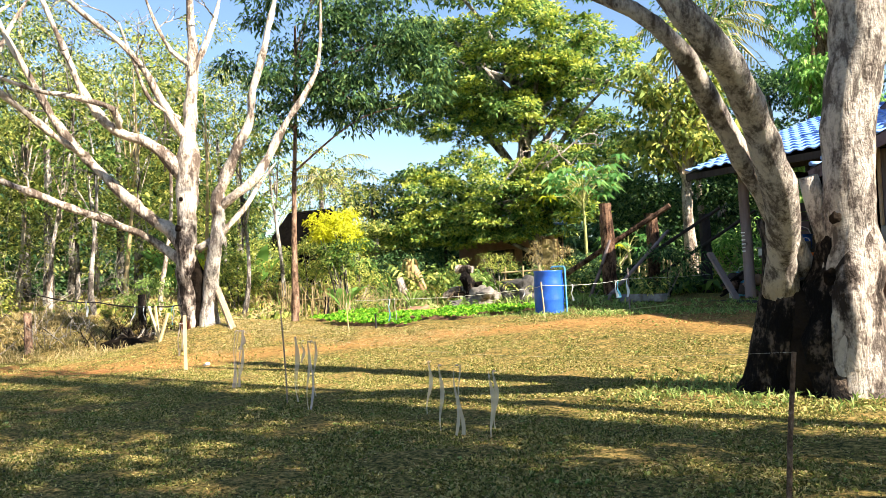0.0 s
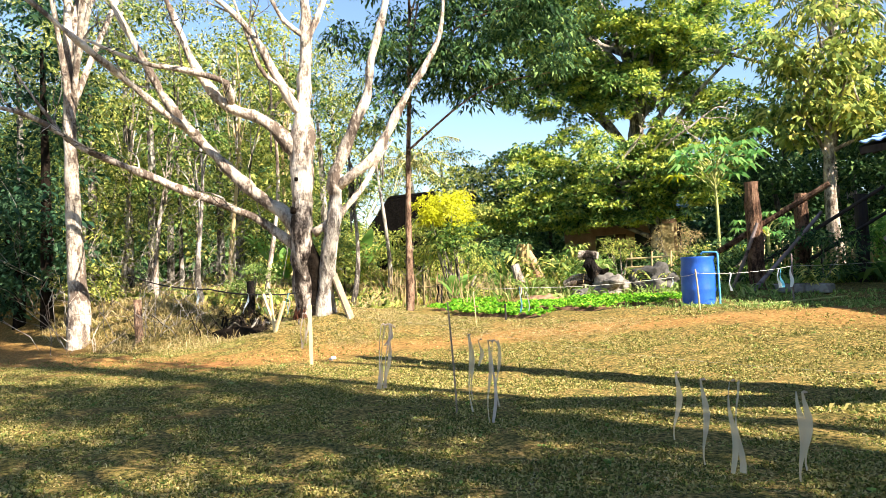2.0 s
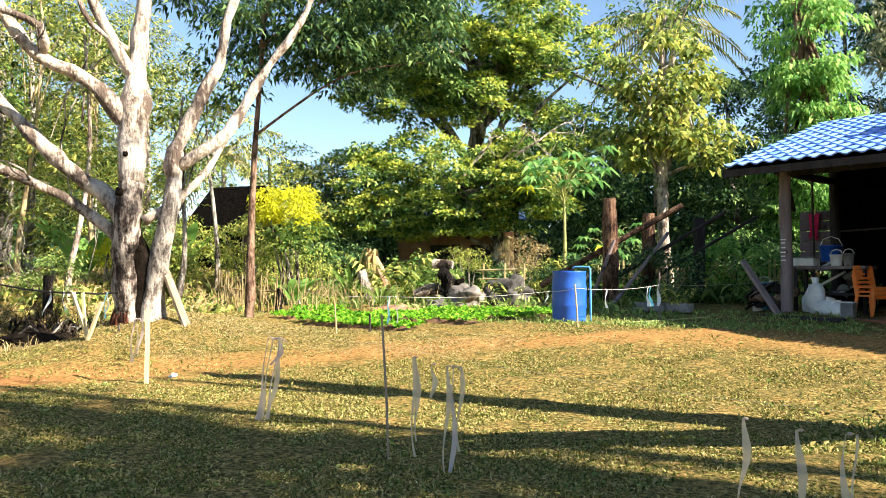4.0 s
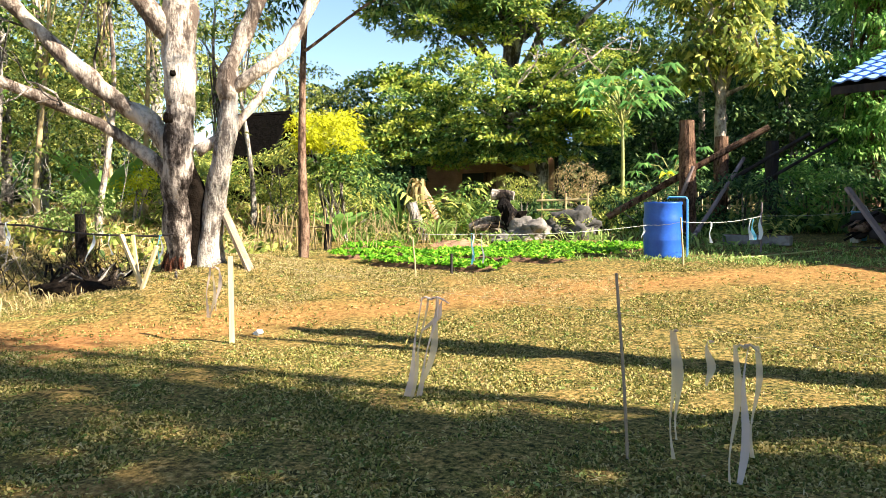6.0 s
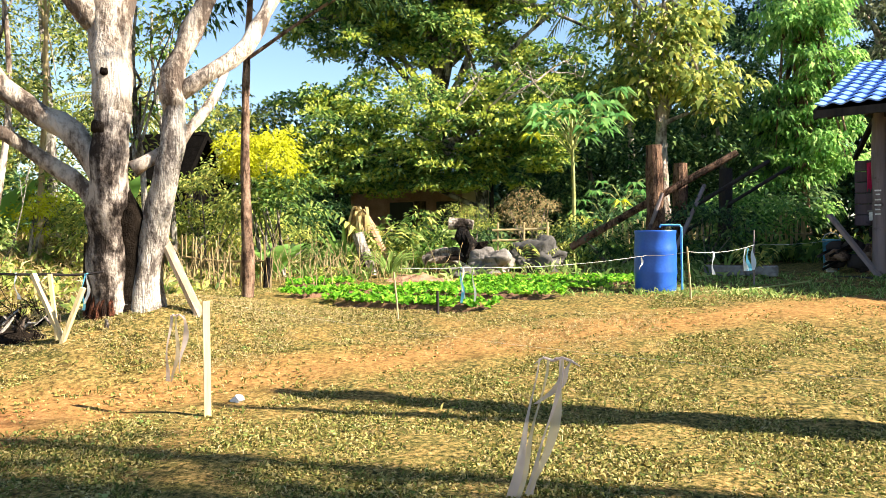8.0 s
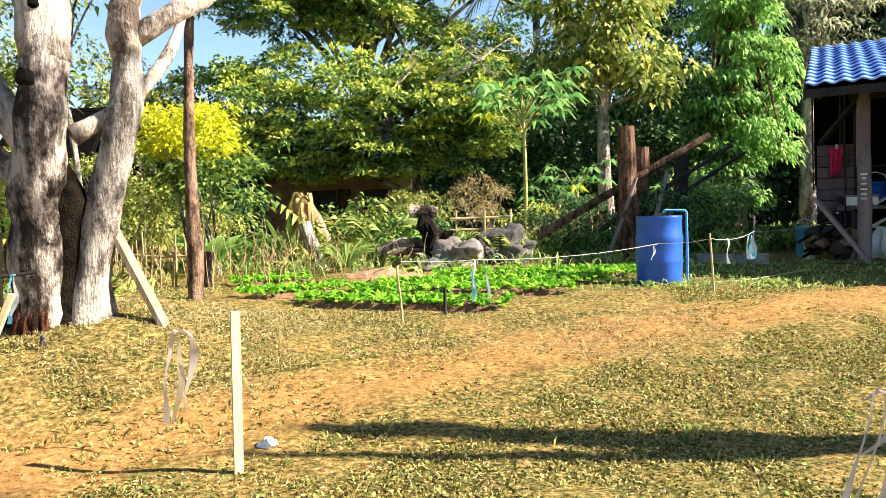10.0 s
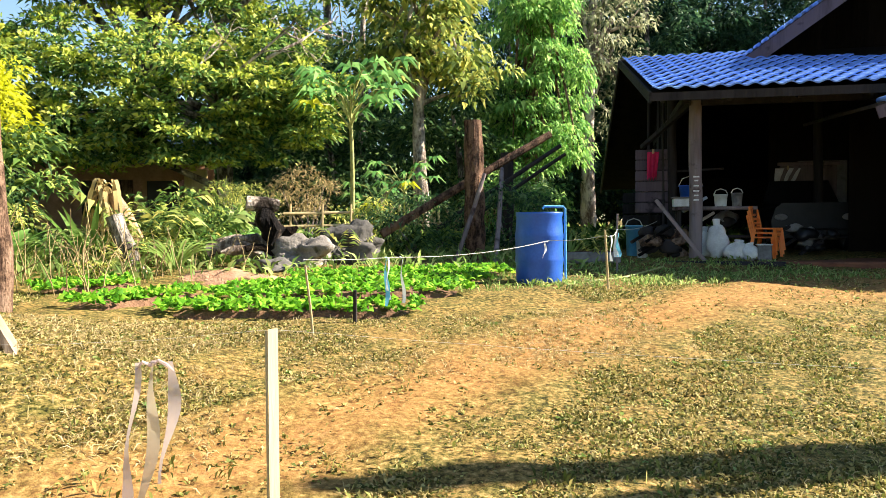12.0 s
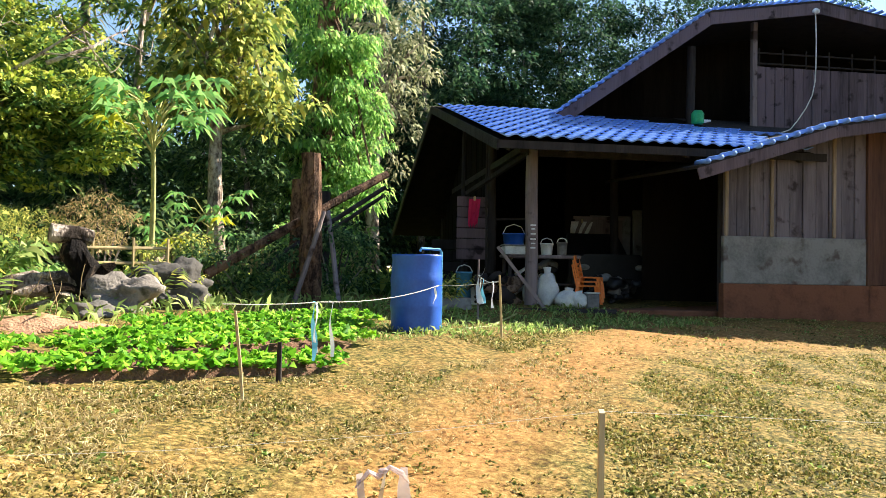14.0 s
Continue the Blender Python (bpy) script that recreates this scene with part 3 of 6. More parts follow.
def yard_tree():
    """The pale many-stemmed tree by the fence, nearly bare."""
    base = (-3.5, 14.6, 0.02)
    th = thing("tree", base, "big pale-barked tree with many bare spreading limbs", "tree")
    trunk = [(-3.72, 14.62, -0.25, 0.36), (-3.66, 14.6, 0.2, 0.30), (-3.58, 14.45, 0.9, 0.26), (-3.5, 14.35, 1.5, 0.235), (-3.45, 14.35, 2.1, 0.22), (-3.48, 14.4, 2.7, 0.24),
             (-3.55, 14.5, 3.3, 0.25), (-3.6, 14.6, 3.9, 0.17), (-3.65, 14.7, 4.4, 0.15), (-3.68, 14.8, 5.4, 0.13), (-3.72, 14.8, 6.3, 0.10), (-3.8, 14.9, 7.6, 0.05)]
    limbs = [
        [(-3.38, 14.72, -0.2, 0.34), (-3.34, 14.70, 0.4, 0.25), (-3.16, 14.65, 1.0, 0.20), (-2.98, 14.6, 1.6, 0.17), (-2.95, 14.68, 2.15, 0.16), (-2.95, 14.75, 2.6, 0.155), (-2.83, 14.8, 3.05, 0.13), (-2.65, 14.95, 3.45, 0.12),
         (-2.5, 15.1, 4.0, 0.11), (-2.4, 15.15, 4.6, 0.10), (-2.25, 15.3, 5.25, 0.09), (-2.1, 15.4, 6.0, 0.075), (-1.9, 15.6, 7.2, 0.03)],
        [(-2.95, 14.7, 2.3, 0.12), (-2.6, 14.85, 2.6, 0.115), (-2.32, 15.05, 2.9, 0.11), (-2.2, 15.3, 3.3, 0.10), (-2.0, 15.5, 3.85, 0.085), (-1.7, 15.75, 4.4, 0.075), (-1.5, 15.95, 4.9, 0.06), (-1.4, 16.0, 5.5, 0.05), (-1.4, 16.05, 6.6, 0.02)],
        [(-3.3, 14.45, 1.55, 0.10), (-2.95, 14.75, 1.85, 0.085), (-2.85, 15.3, 2.4, 0.07), (-2.87, 15.7, 2.85, 0.05), (-2.7, 16.0, 3.3, 0.02)],
        [(-3.6, 14.4, 3.0, 0.16), (-3.95, 14.0, 3.58, 0.13), (-4.33, 13.5, 3.85, 0.115), (-4.53, 13.2, 4.27, 0.10), (-4.72, 12.95, 4.84, 0.085), (-4.86, 12.7, 5.6, 0.07), (-5.1, 12.4, 6.6, 0.03)],
        [(-4.3, 13.55, 3.83, 0.06), (-4.1, 13.3, 4.15, 0.075), (-4.55, 12.75, 4.4, 0.06), (-5.0, 12.3, 4.5, 0.05), (-5.6, 11.6, 4.9, 0.02)],
        [(-3.58, 14.5, 3.7, 0.11), (-3.75, 14.2, 4.28, 0.10), (-3.98, 13.94, 4.94, 0.085), (-4.26, 13.57, 5.5, 0.07), (-4.66, 13.0, 6.1, 0.05), (-5.1, 12.5, 6.8, 0.02)],
        [(-3.6, 14.4, 4.1, 0.05), (-3.9, 14.0, 4.4, 0.045), (-4.05, 13.8, 4.95, 0.04), (-4.3, 13.6, 5.9, 0.02)],
        [(-3.65, 14.7, 5.0, 0.08), (-3.5, 14.9, 5.5, 0.07), (-3.35, 15.1, 6.2, 0.055), (-3.2, 15.3, 7.2, 0.02)],
        [(-3.68, 14.75, 5.2, 0.07), (-3.95, 14.5, 5.5, 0.06), (-4.1, 14.3, 5.95, 0.045), (-4.3, 14.1, 6.8, 0.02)],
        [(-3.55, 14.4, 1.35, 0.17), (-3.95, 14.35, 1.9, 0.155), (-4.6, 14.15, 2.45, 0.14), (-5.2, 13.85, 3.1, 0.12), (-5.5, 13.5, 3.63, 0.11), (-5.8, 13.15, 4.3, 0.095), (-6.0, 12.9, 4.9, 0.085), (-6.22, 12.57, 5.7, 0.07), (-6.5, 12.2, 6.8, 0.03)],
        [(-5.4, 13.6, 3.5, 0.085), (-5.5, 13.0, 3.85, 0.085), (-5.55, 12.3, 4.35, 0.08), (-5.65, 11.6, 4.8, 0.07), (-5.75, 11.0, 5.24, 0.06), (-5.9, 10.5, 5.7, 0.045), (-6.1, 9.9, 6.4, 0.02)],
        [(-3.6, 14.5, 1.1, 0.13), (-4.0, 14.55, 1.42, 0.115), (-4.48, 14.27, 1.8, 0.10), (-4.82, 13.82, 2.1, 0.09), (-5.2, 13.3, 2.38, 0.085), (-5.66, 12.55, 2.73, 0.08), (-5.92, 12.1, 2.98, 0.07), (-6.15, 11.7, 3.2, 0.065),
         (-6.3, 11.35, 3.48, 0.055), (-6.5, 10.9, 3.72, 0.05), (-6.7, 10.4, 3.77, 0.04), (-6.95, 9.8, 3.7, 0.02)],
        [(-6.2, 11.6, 3.25, 0.04), (-6.45, 11.3, 3.8, 0.035), (-6.7, 11.0, 4.4, 0.015)],
    ]
    slim = lambda line, s: [(x, y, z, r * s) for x, y, z, r in line]
    part("trunk_foot", Geo().tube([p[:3] for p in trunk[:6]], [p[3] * 0.8 for p in trunk[:5]] + [trunk[5][3] * 0.62], 16, 0.16), BARK_MOTTLED, th, "dark mottled lower bark", smooth=True, base=base)
    part("trunk_foot", Geo().tube([p[:3] for p in limbs[0][:6]], [p[3] * 0.74 for p in limbs[0][:5]] + [limbs[0][5][3] * 0.55], 14, 0.16), BARK_STEM, th, "grey-white mottled second stem", smooth=True, base=base)
    grow(th, base, slim(trunk[4:], 0.8), [slim(limbs[0][4:], 0.76)] + [slim(line, 0.8) for line in limbs[1:]], BARK_PALE, 12, 0.26)
    g = Geo()
    for line in limbs[3:]:
        for p in line[2:]:
            if rng.random() < 0.75:
                twigs(g, p[:3], Vector((rng.normal() * 0.7 - 0.3, rng.normal() * 0.6 - 0.2, 0.6)), 0.5 + 0.7 * rng.random(), 0.018, 2)
    tagged(part("twig_mass", g, BARK_GREY, th, "thin bare forking twigs", base=base), kind="stuff")
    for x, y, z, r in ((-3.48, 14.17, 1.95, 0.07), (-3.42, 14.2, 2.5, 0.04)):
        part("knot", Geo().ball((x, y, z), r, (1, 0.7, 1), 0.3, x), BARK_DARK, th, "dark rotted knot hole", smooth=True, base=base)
    for i in range(7):
        a = 3.7 + i * 0.27
        x, y, h = -3.69 + 0.235 * math.cos(a), 14.6 + 0.235 * math.sin(a), 0.12 + 0.3 * rng.random()
        part("rotten_splinter", Geo().tube([(x - 0.03 * math.cos(a) * -1, y + 0.03 * math.sin(a), -0.25), (x, y, h * 0.4), (x + 0.04, y + 0.02, h)], [0.055, 0.035, 0.01], 8, 0.7), EMBER, th, "red-brown rotten wood at the foot", base=base)
    # Charred bark between the stems, also coloured for the gap's shade.
    part("charred_base", Geo().tube([(-3.52, 14.70, -0.2), (-3.46, 14.62, 0.5), (-3.42, 14.50, 1.05), (-3.44, 14.44, 1.5)], [0.26, 0.17, 0.15, 0.06], 14, 0.35), BARK_DARK, th, "charred bark, near black for the shaded gap between the stems", smooth=True, base=base)


def ash_heap():
    th = thing("ash_heap", on(-4.75, 14.2), "low black heap of ash and charred brushwood", "ash heap")
    part("ash", Geo().ball((0, 0, 0.0), 0.95, (1.15, 0.42, 0.15), 0.5, 9), BARK_DARK, th, smooth=True)
    for i in range(26):
        x, y, a = rng.normal() * 0.5, rng.normal() * 0.2, rng.random() * 6.283
        q = 0.2 + 0.25 * rng.random()
        part("charred_stick", Geo().tube([(x, y, 0.08), (x + q * math.cos(a) * 0.5, y + q * math.sin(a) * 0.3, 0.16 + 0.1 * rng.random()), (x + q * math.cos(a), y + q * math.sin(a) * 0.6, 0.12 + 0.2 * rng.random())], [0.02, 0.016, 0.007], 5, 0.1), BARK_CHAR_SHADE if i % 4 else BARK_GREY, th)


def shade_tree():
    """The twin-stemmed tree near the start of the walk, with a hollow foot."""
    base = (7.35, 13.0, -0.44)
    th = thing("tree", base, "old grey twin-stemmed tree with a dark shaded hollow foot", "tree")
    trunk = [(7.66, 13.1, -0.7, 0.50), (7.64, 13.06, -0.2, 0.40), (7.66, 13.04, 0.3, 0.335), (7.68, 13.05, 1.1, 0.275), (7.73, 13.05, 1.95, 0.25), (7.84, 13.06, 2.6, 0.27), (7.9, 13.07, 3.3, 0.24), (8.05, 13.1, 4.4, 0.2), (8.3, 13.2, 6.2, 0.12)]
    limbs = [
        [(7.10, 12.98, 0.45, 0.212), (7.12, 12.98, 0.75, 0.21), (7.2, 12.98, 1.4, 0.205), (7.02, 12.95, 2.1, 0.20), (6.75, 12.9, 2.72, 0.19), (6.42, 12.88, 3.25, 0.20), (6.1, 12.85, 3.8, 0.17), (5.6, 12.7, 5.0, 0.11), (5.2, 12.5, 6.2, 0.05)],
        [(7.3, 13.2, 0.7, 0.16), (6.95, 13.2, 1.5, 0.15), (6.55, 13.15, 2.35, 0.14), (6.2, 13.1, 3.05, 0.135), (5.86, 13.0, 3.5, 0.12), (5.3, 12.9, 3.8, 0.10), (4.6, 12.8, 4.2, 0.05)],
        [(7.55, 13.0, 0.9, 0.15), (7.42, 12.95, 1.3, 0.14), (7.4, 12.92, 1.56, 0.12)],
        [(7.84, 13.06, 2.9, 0.16), (7.6, 13.0, 3.4, 0.13), (7.2, 12.9, 4.2, 0.10), (6.8, 12.8, 5.4, 0.04)],
    ]
    trunk = [(x + 0.02, y, z, r * 0.86) for x, y, z, r in trunk]
    limbs = [[(x, y, z, r * 0.74) for x, y, z, r in line] for line in limbs]
    # the two slanting stems lean out over the yard
    bend = lambda x, y, z, r: (lambda s: (8.28 + (x - 8.28) * s, 4.74 + (y - 4.74) * s, 0.75 + (z - 0.75) * s, r * s))(1 - 0.243 * min(1, max(0, (z - 0.6) / 2.7)))
    limbs = [[bend(*p) for p in line] for line in limbs[:2]] + limbs[2:]
    grow(th, base, trunk, limbs, BARK_STEM, 18, 0.16)
    part("trunk_foot", Geo().tube([p[:3] for p in trunk[:5]], [p[3] * 1.02 + 0.012 for p in trunk[:3]] + [trunk[3][3] * 0.97, trunk[4][3] * 0.8], 22, 0.22), BARK_MOTTLED, th, "dark mottled flaking lower bark", smooth=True, base=base)
    # Near-black lump filling the hollow, shade put in as colour.
    g = Geo()
    g.ball((7.33, 13.02, -0.05), 0.27, (0.9, 0.8, 2.4), 0.35, 3)
    part("charred_hollow", g, BARK_DARK, th, "near-black lump for the shaded hollow between the stems", smooth=True, base=base)
    for x, y, z, r in ((7.56, 12.80, 0.62, 0.07), (7.62, 12.82, 1.15, 0.05)):
        part("knot", Geo().ball((x, y, z), r, (1, 0.6, 1.1), 0.4, z), BARK_DARK, th, "dark rotted knot hole", smooth=True, base=base)
    # The foot stands in shade; its dark is in the bark colour.
    part("charred_foot", Geo().tube([(6.93, 13.0, -0.75), (6.99, 12.98, -0.35), (7.05, 12.98, 0.0), (7.10, 12.98, 0.4), (7.12, 12.98, 0.75), (7.10, 12.98, 1.2)], [0.34, 0.24, 0.195, 0.168, 0.15, 0.12], 20, 0.35), BARK_CHAR_SHADE, th, "foot of the slanting stem, coloured dark for its shade", smooth=True, base=base)
    # Dark tube on the side away from the sun, shading as colour.
    part("charred_flank", Geo().tube([(7.52, 12.98, -0.75), (7.52, 12.97, -0.2), (7.55, 12.97, 0.3), (7.60, 12.98, 0.9), (7.66, 13.0, 1.4)], [0.43, 0.29, 0.22, 0.16, 0.08], 20, 0.4), BARK_CHAR_SHADE, th, "flank of the upright stem, darkened on its shade side", smooth=True, base=base)
    v, f, _ = clumps([(8.6, 13.9, 10.5, 1.6, 1.4, 1.2, 12), (5.0, 12.2, 7.6, 0.9, 0.8, 0.6, 5)], 60, 0.17, 0.38)
    crown_part("crown", v, f, L_MID, th, base)
    th.location += Vector((0.04, -0.42, 0))


def leaf_tree(x, y, height, radius, blobs, skin, leaf_mat, per, leaf, size, label, lean=(0, 0), aspect=0.42, droop=0.3, fork=0.45, limbs=10, group="", shell=0.55, flat=0.7, low=None, flush=None):
    """A trunk that forks into limbs reaching the clumps of its crown."""
    z0 = float(gz(x, y)) if low is None else low
    base = (x, y, z0)
    th = thing("tree", base, label, "tree", group)
    top = Vector((x + lean[0], y + lean[1], z0 + height))
    b = Vector(base)
    trunk = [(*(b + (top - b) * t + Vector((0.12 * math.sin(5 * t + x), 0.12 * math.cos(4 * t + y), -0.15 if t == 0 else 0)) * (0 if t == 0 else 1) - Vector((0, 0, 0.2 if t == 0 else 0))), radius * (1.25 - 0.45 * t if t < 0.2 else 1.1 - 0.75 * t))
             for t in (0, 0.08, 0.25, 0.45, 0.65, 0.85, 1.0)]
    v, f, centres = clumps(blobs, per, leaf, size, flat, shell, aspect, droop)
    lines = []
    pick = rng.choice(len(centres), min(limbs, len(centres)), replace=False)
    for i in pick:
        c = Vector(centres[i])
        t = fork + (1 - fork) * 0.8 * rng.random()
        s = b + (top - b) * t
        m = s.lerp(c, 0.5) + Vector((0, 0, 0.12 * (c - s).length))
        r = radius * 0.42
        lines.append([(*s, r), (*m, r * 0.6), (*c, r * 0.15)])
    grow(th, base, trunk, lines, skin, 7, 0.08)
    crown_part("crown", v, f, leaf_mat, th, base)
    if flush:
        # young leaves over most of each bough, coloured light as sun on it
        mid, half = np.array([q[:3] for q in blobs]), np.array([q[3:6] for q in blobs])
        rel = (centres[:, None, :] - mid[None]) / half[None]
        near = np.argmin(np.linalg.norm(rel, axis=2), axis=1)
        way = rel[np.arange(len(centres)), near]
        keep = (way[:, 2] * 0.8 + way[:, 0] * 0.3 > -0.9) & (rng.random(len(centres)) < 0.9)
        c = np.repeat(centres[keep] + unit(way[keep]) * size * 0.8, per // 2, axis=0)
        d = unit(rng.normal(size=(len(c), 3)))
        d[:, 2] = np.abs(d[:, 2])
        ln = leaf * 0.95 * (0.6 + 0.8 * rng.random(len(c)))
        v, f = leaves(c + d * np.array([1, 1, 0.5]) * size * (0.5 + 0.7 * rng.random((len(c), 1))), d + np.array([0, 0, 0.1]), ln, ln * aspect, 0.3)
        crown_part("lit_new_growth", v, f, flush, th, base, "yellow-green flush of young leaves, coloured as if sunlit")
    return th


yard_tree()
ash_heap()
shade_tree()
# thin red-stemmed tree by the bed, with a dark hanging crown
leaf_tree(-3.47, 17.2, 6.6, 0.07, [(-3.2, 17.4, 6.2, 1.6, 1.4, 2.2, 60), (-1.9, 17.6, 5.6, 1.1, 1.0, 1.4, 36), (-2.0, 18.0, 4.9, 1.0, 0.9, 0.9, 26), (-4.2, 17.8, 5.2, 1.0, 1.0, 1.2, 18), (-3.3, 17.3, 8.4, 2.1, 2.0, 1.5, 42), (-1.0, 17.9, 6.2, 1.2, 1.0, 1.0, 30), (-0.4, 18.2, 5.0, 0.7, 0.7, 0.7, 14)], BARK_BROWN, L_DARK, 100, 0.13, 0.28,
          "slender red-brown tree with a dark drooping crown", (0.1, 0.2), 0.38, 0.5, 0.5, 9)
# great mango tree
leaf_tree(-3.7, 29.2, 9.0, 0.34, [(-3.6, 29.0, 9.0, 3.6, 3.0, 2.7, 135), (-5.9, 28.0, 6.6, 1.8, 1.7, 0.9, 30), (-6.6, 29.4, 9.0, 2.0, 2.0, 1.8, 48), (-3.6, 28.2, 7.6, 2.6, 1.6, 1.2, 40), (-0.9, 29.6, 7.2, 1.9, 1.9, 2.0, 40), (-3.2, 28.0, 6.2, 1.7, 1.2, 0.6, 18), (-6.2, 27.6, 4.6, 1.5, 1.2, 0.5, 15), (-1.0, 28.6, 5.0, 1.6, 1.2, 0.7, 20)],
          BARK_GREY, L_MANGO, 150, 0.165, 0.36, "great mango tree with yellow-green new leaves", (0.4, 0.2), 0.46, 0.25, 0.3, 30, flush=L_FLUSH_LIT)
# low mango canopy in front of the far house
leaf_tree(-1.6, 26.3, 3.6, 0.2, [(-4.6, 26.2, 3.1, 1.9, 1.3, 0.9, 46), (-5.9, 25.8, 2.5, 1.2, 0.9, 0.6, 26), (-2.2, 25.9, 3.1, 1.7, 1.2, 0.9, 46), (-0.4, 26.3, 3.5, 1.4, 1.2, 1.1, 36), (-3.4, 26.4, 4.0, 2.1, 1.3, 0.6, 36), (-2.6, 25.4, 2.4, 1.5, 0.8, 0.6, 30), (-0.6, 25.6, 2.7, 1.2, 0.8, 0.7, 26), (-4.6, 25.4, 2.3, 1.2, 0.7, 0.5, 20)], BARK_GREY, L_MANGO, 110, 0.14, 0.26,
          "low spreading mango tree before the far house", (-0.4, 0), 0.46, 0.25, 0.25, 16, flush=L_FLUSH_LIT)
g = Geo()
for sx, sz in ((-2.6, 3.2), (-1.6, 3.5), (-0.9, 3.9)):
    twigs(g, (sx, 25.1, sz), (0.9, -0.1, 0.7), 1.6, 0.04, 2)
solid("dead_bough", g, BARK_PALE, (-1.6, 25.6, 3.4), "bleached dead bough sticking out of the mango", "branch")
# tree with large mottled leaves
leaf_tree(2.7, 27.4, 7.4, 0.17, [(2.7, 27.2, 6.0, 1.3, 1.1, 2.1, 44), (3.6, 27.0, 4.4, 1.0, 0.9, 0.7, 16), (1.9, 27.2, 4.2, 0.9, 0.8, 0.9, 15)], BARK_PALE, L_TEAK, 60, 0.20, 0.32,
          "pale-stemmed tree with large yellow-green mottled leaves", (0.15, 0), 0.55, 0.5, 0.35, 16)
# tall column of bright creeper-hung green
leaf_tree(6.3, 29.6, 10.5, 0.22, [(6.2, 29.4, 7.6, 1.25, 1.2, 3.0, 80), (6.9, 29.2, 4.0, 0.9, 0.9, 3.0, 60), (6.0, 29.4, 3.2, 0.9, 0.8, 2.2, 34)], BARK_BROWN, L_BRIGHT, 90, 0.15, 0.30,
          "tall narrow tree hung with bright green creeper", (0, 0), 0.5, 0.75, 0.3, 14)
leaf_tree(9.6, 32.5, 11, 0.22, [(9.6, 32.3, 7.4, 1.5, 1.3, 3.4, 85)], BARK_PALE, L_GREY, 44, 0.20, 0.34, "tall narrow tree with grey-green leaves", (0, 0), 0.35, 0.5, 0.3, 14)
# young slim white trunk behind the papaya
leaf_tree(1.95, 31.6, 9.5, 0.12, [(2.0, 31.4, 9.6, 1.6, 1.4, 1.6, 40)], BARK_PALE, L_MID, 44, 0.2, 0.36, "slim pale-trunked tree with a high green crown", (0.3, 0), 0.3, 0.4, 0.7, 10)
# bare-ish pale trunk by the dirt track
leaf_tree(-8.4, 12.75, 7.5, 0.18, [(-8.6, 13.2, 8.2, 2.4, 2.0, 1.8, 40)], BARK_PALE, L_MID, 40, 0.15, 0.34, "pale flaking trunk beside the dirt track", (-0.1, 0.1), 0.32, 0.35, 0.6, 12)


# thin pale saplings behind the fence
for i, (sx, sy, sh, tilt) in enumerate([(-6.9, 16.4, 5.2, 0.2), (-7.7, 15.3, 4.4, -0.5), (-8.9, 16.9, 6.0, 0.3), (-9.7, 15.4, 5.0, 0.6), (-10.6, 16.6, 6.4, -0.3), (-8.1, 18.7, 5.6, 0.2), (-11.8, 15.7, 5.6, 0.5), (-6.2, 19.6, 4.6, -0.2), (-9.9, 19.6, 6.6, 0.1), (-12.4, 18.2, 7.0, -0.4), (-5.6, 17.6, 4.2, 0.3)]):
    leaf_tree(sx, sy, sh, 0.055, [(sx + tilt, sy, sh * 0.95, 0.8, 0.7, 0.8, 10), (sx + tilt * 0.7 - 0.3, sy, sh * 0.6, 0.6, 0.5, 0.5, 5)], (BARK_PALE, BARK_GREY, BAMBOO)[i % 3], (L_TEAK, L_MID)[i % 2], 38, 0.13, 0.26,
              ("slender pale sapling with a thin leafy top", "thin grey sapling leaning in the scrub", "dry straw-coloured sapling beyond the fence")[i % 3], (tilt, 0.1), 0.4, 0.35, 0.4, 7, "saplings behind the fence")


def woodland(name, label, spots, mat, per, leaf, size, stem, low=1.0):
    """A stand of trees too thick to tell apart: stems and leaves."""
    blobs, g = [], Geo()
    for x, y, h, r in spots:
        blobs += [(x, y, h * 0.62, r, r * 0.9, h * 0.40, int(13 * r * h ** 0.5)), (x + 0.4 * r, y - 0.5 * r, h * 0.22, r * 0.9, r * 0.7, h * 0.18, int(5 * low * r * h ** 0.5) + 1)]
        g.tube([(x, y, -0.3), (x + 0.15, y, h * 0.4), (x - 0.1, y + 0.1, h * 0.85)], [0.16, 0.11, 0.04], 6, 0.05)
    v, f, _ = clumps(blobs, per, leaf, size, 0.8, 0.6)
    th = thing(name, (spots[0][0], spots[0][1], float(gz(spots[0][0], spots[0][1]))), label, "woodland", kind="stuff")
    b = tuple(th.location)
    crown_part("foliage", v, f, mat, th, b)
    part("stems", g, stem, th, base=b)


woodland("woodland", "thick wood of green trees beside the track", [(-11, 16, 8, 2.0), (-13, 19.5, 9, 2.6), (-9.5, 20.5, 6.5, 1.8), (-16, 15, 9, 2.6), (-18, 21, 10, 3.0), (-12.5, 24, 9, 2.6), (-22, 16, 10, 3.2), (-21, 26, 11, 3.2), (-15.5, 11.6, 7, 1.8), (-25, 20, 11, 3.4), (-17, 26, 9, 3.0), (-13.5, 16.8, 11, 2.2), (-17.5, 17.5, 12, 2.6)], L_WOOD, 105, 0.11, 0.34, BARK_GREY, 0.0)
woodland("woodland", "bright sunlit scrub wood behind the fence", [(-7.6, 24.5, 3.0, 1.4), (-8.3, 26.5, 4.4, 1.7), (-10, 27, 5.5, 2.0), (-10.6, 18.4, 8, 1.6), (-13.2, 15.6, 9, 1.6), (-12, 21.5, 10, 1.8)], L_TEAK, 60, 0.13, 0.30, BARK_GREY)
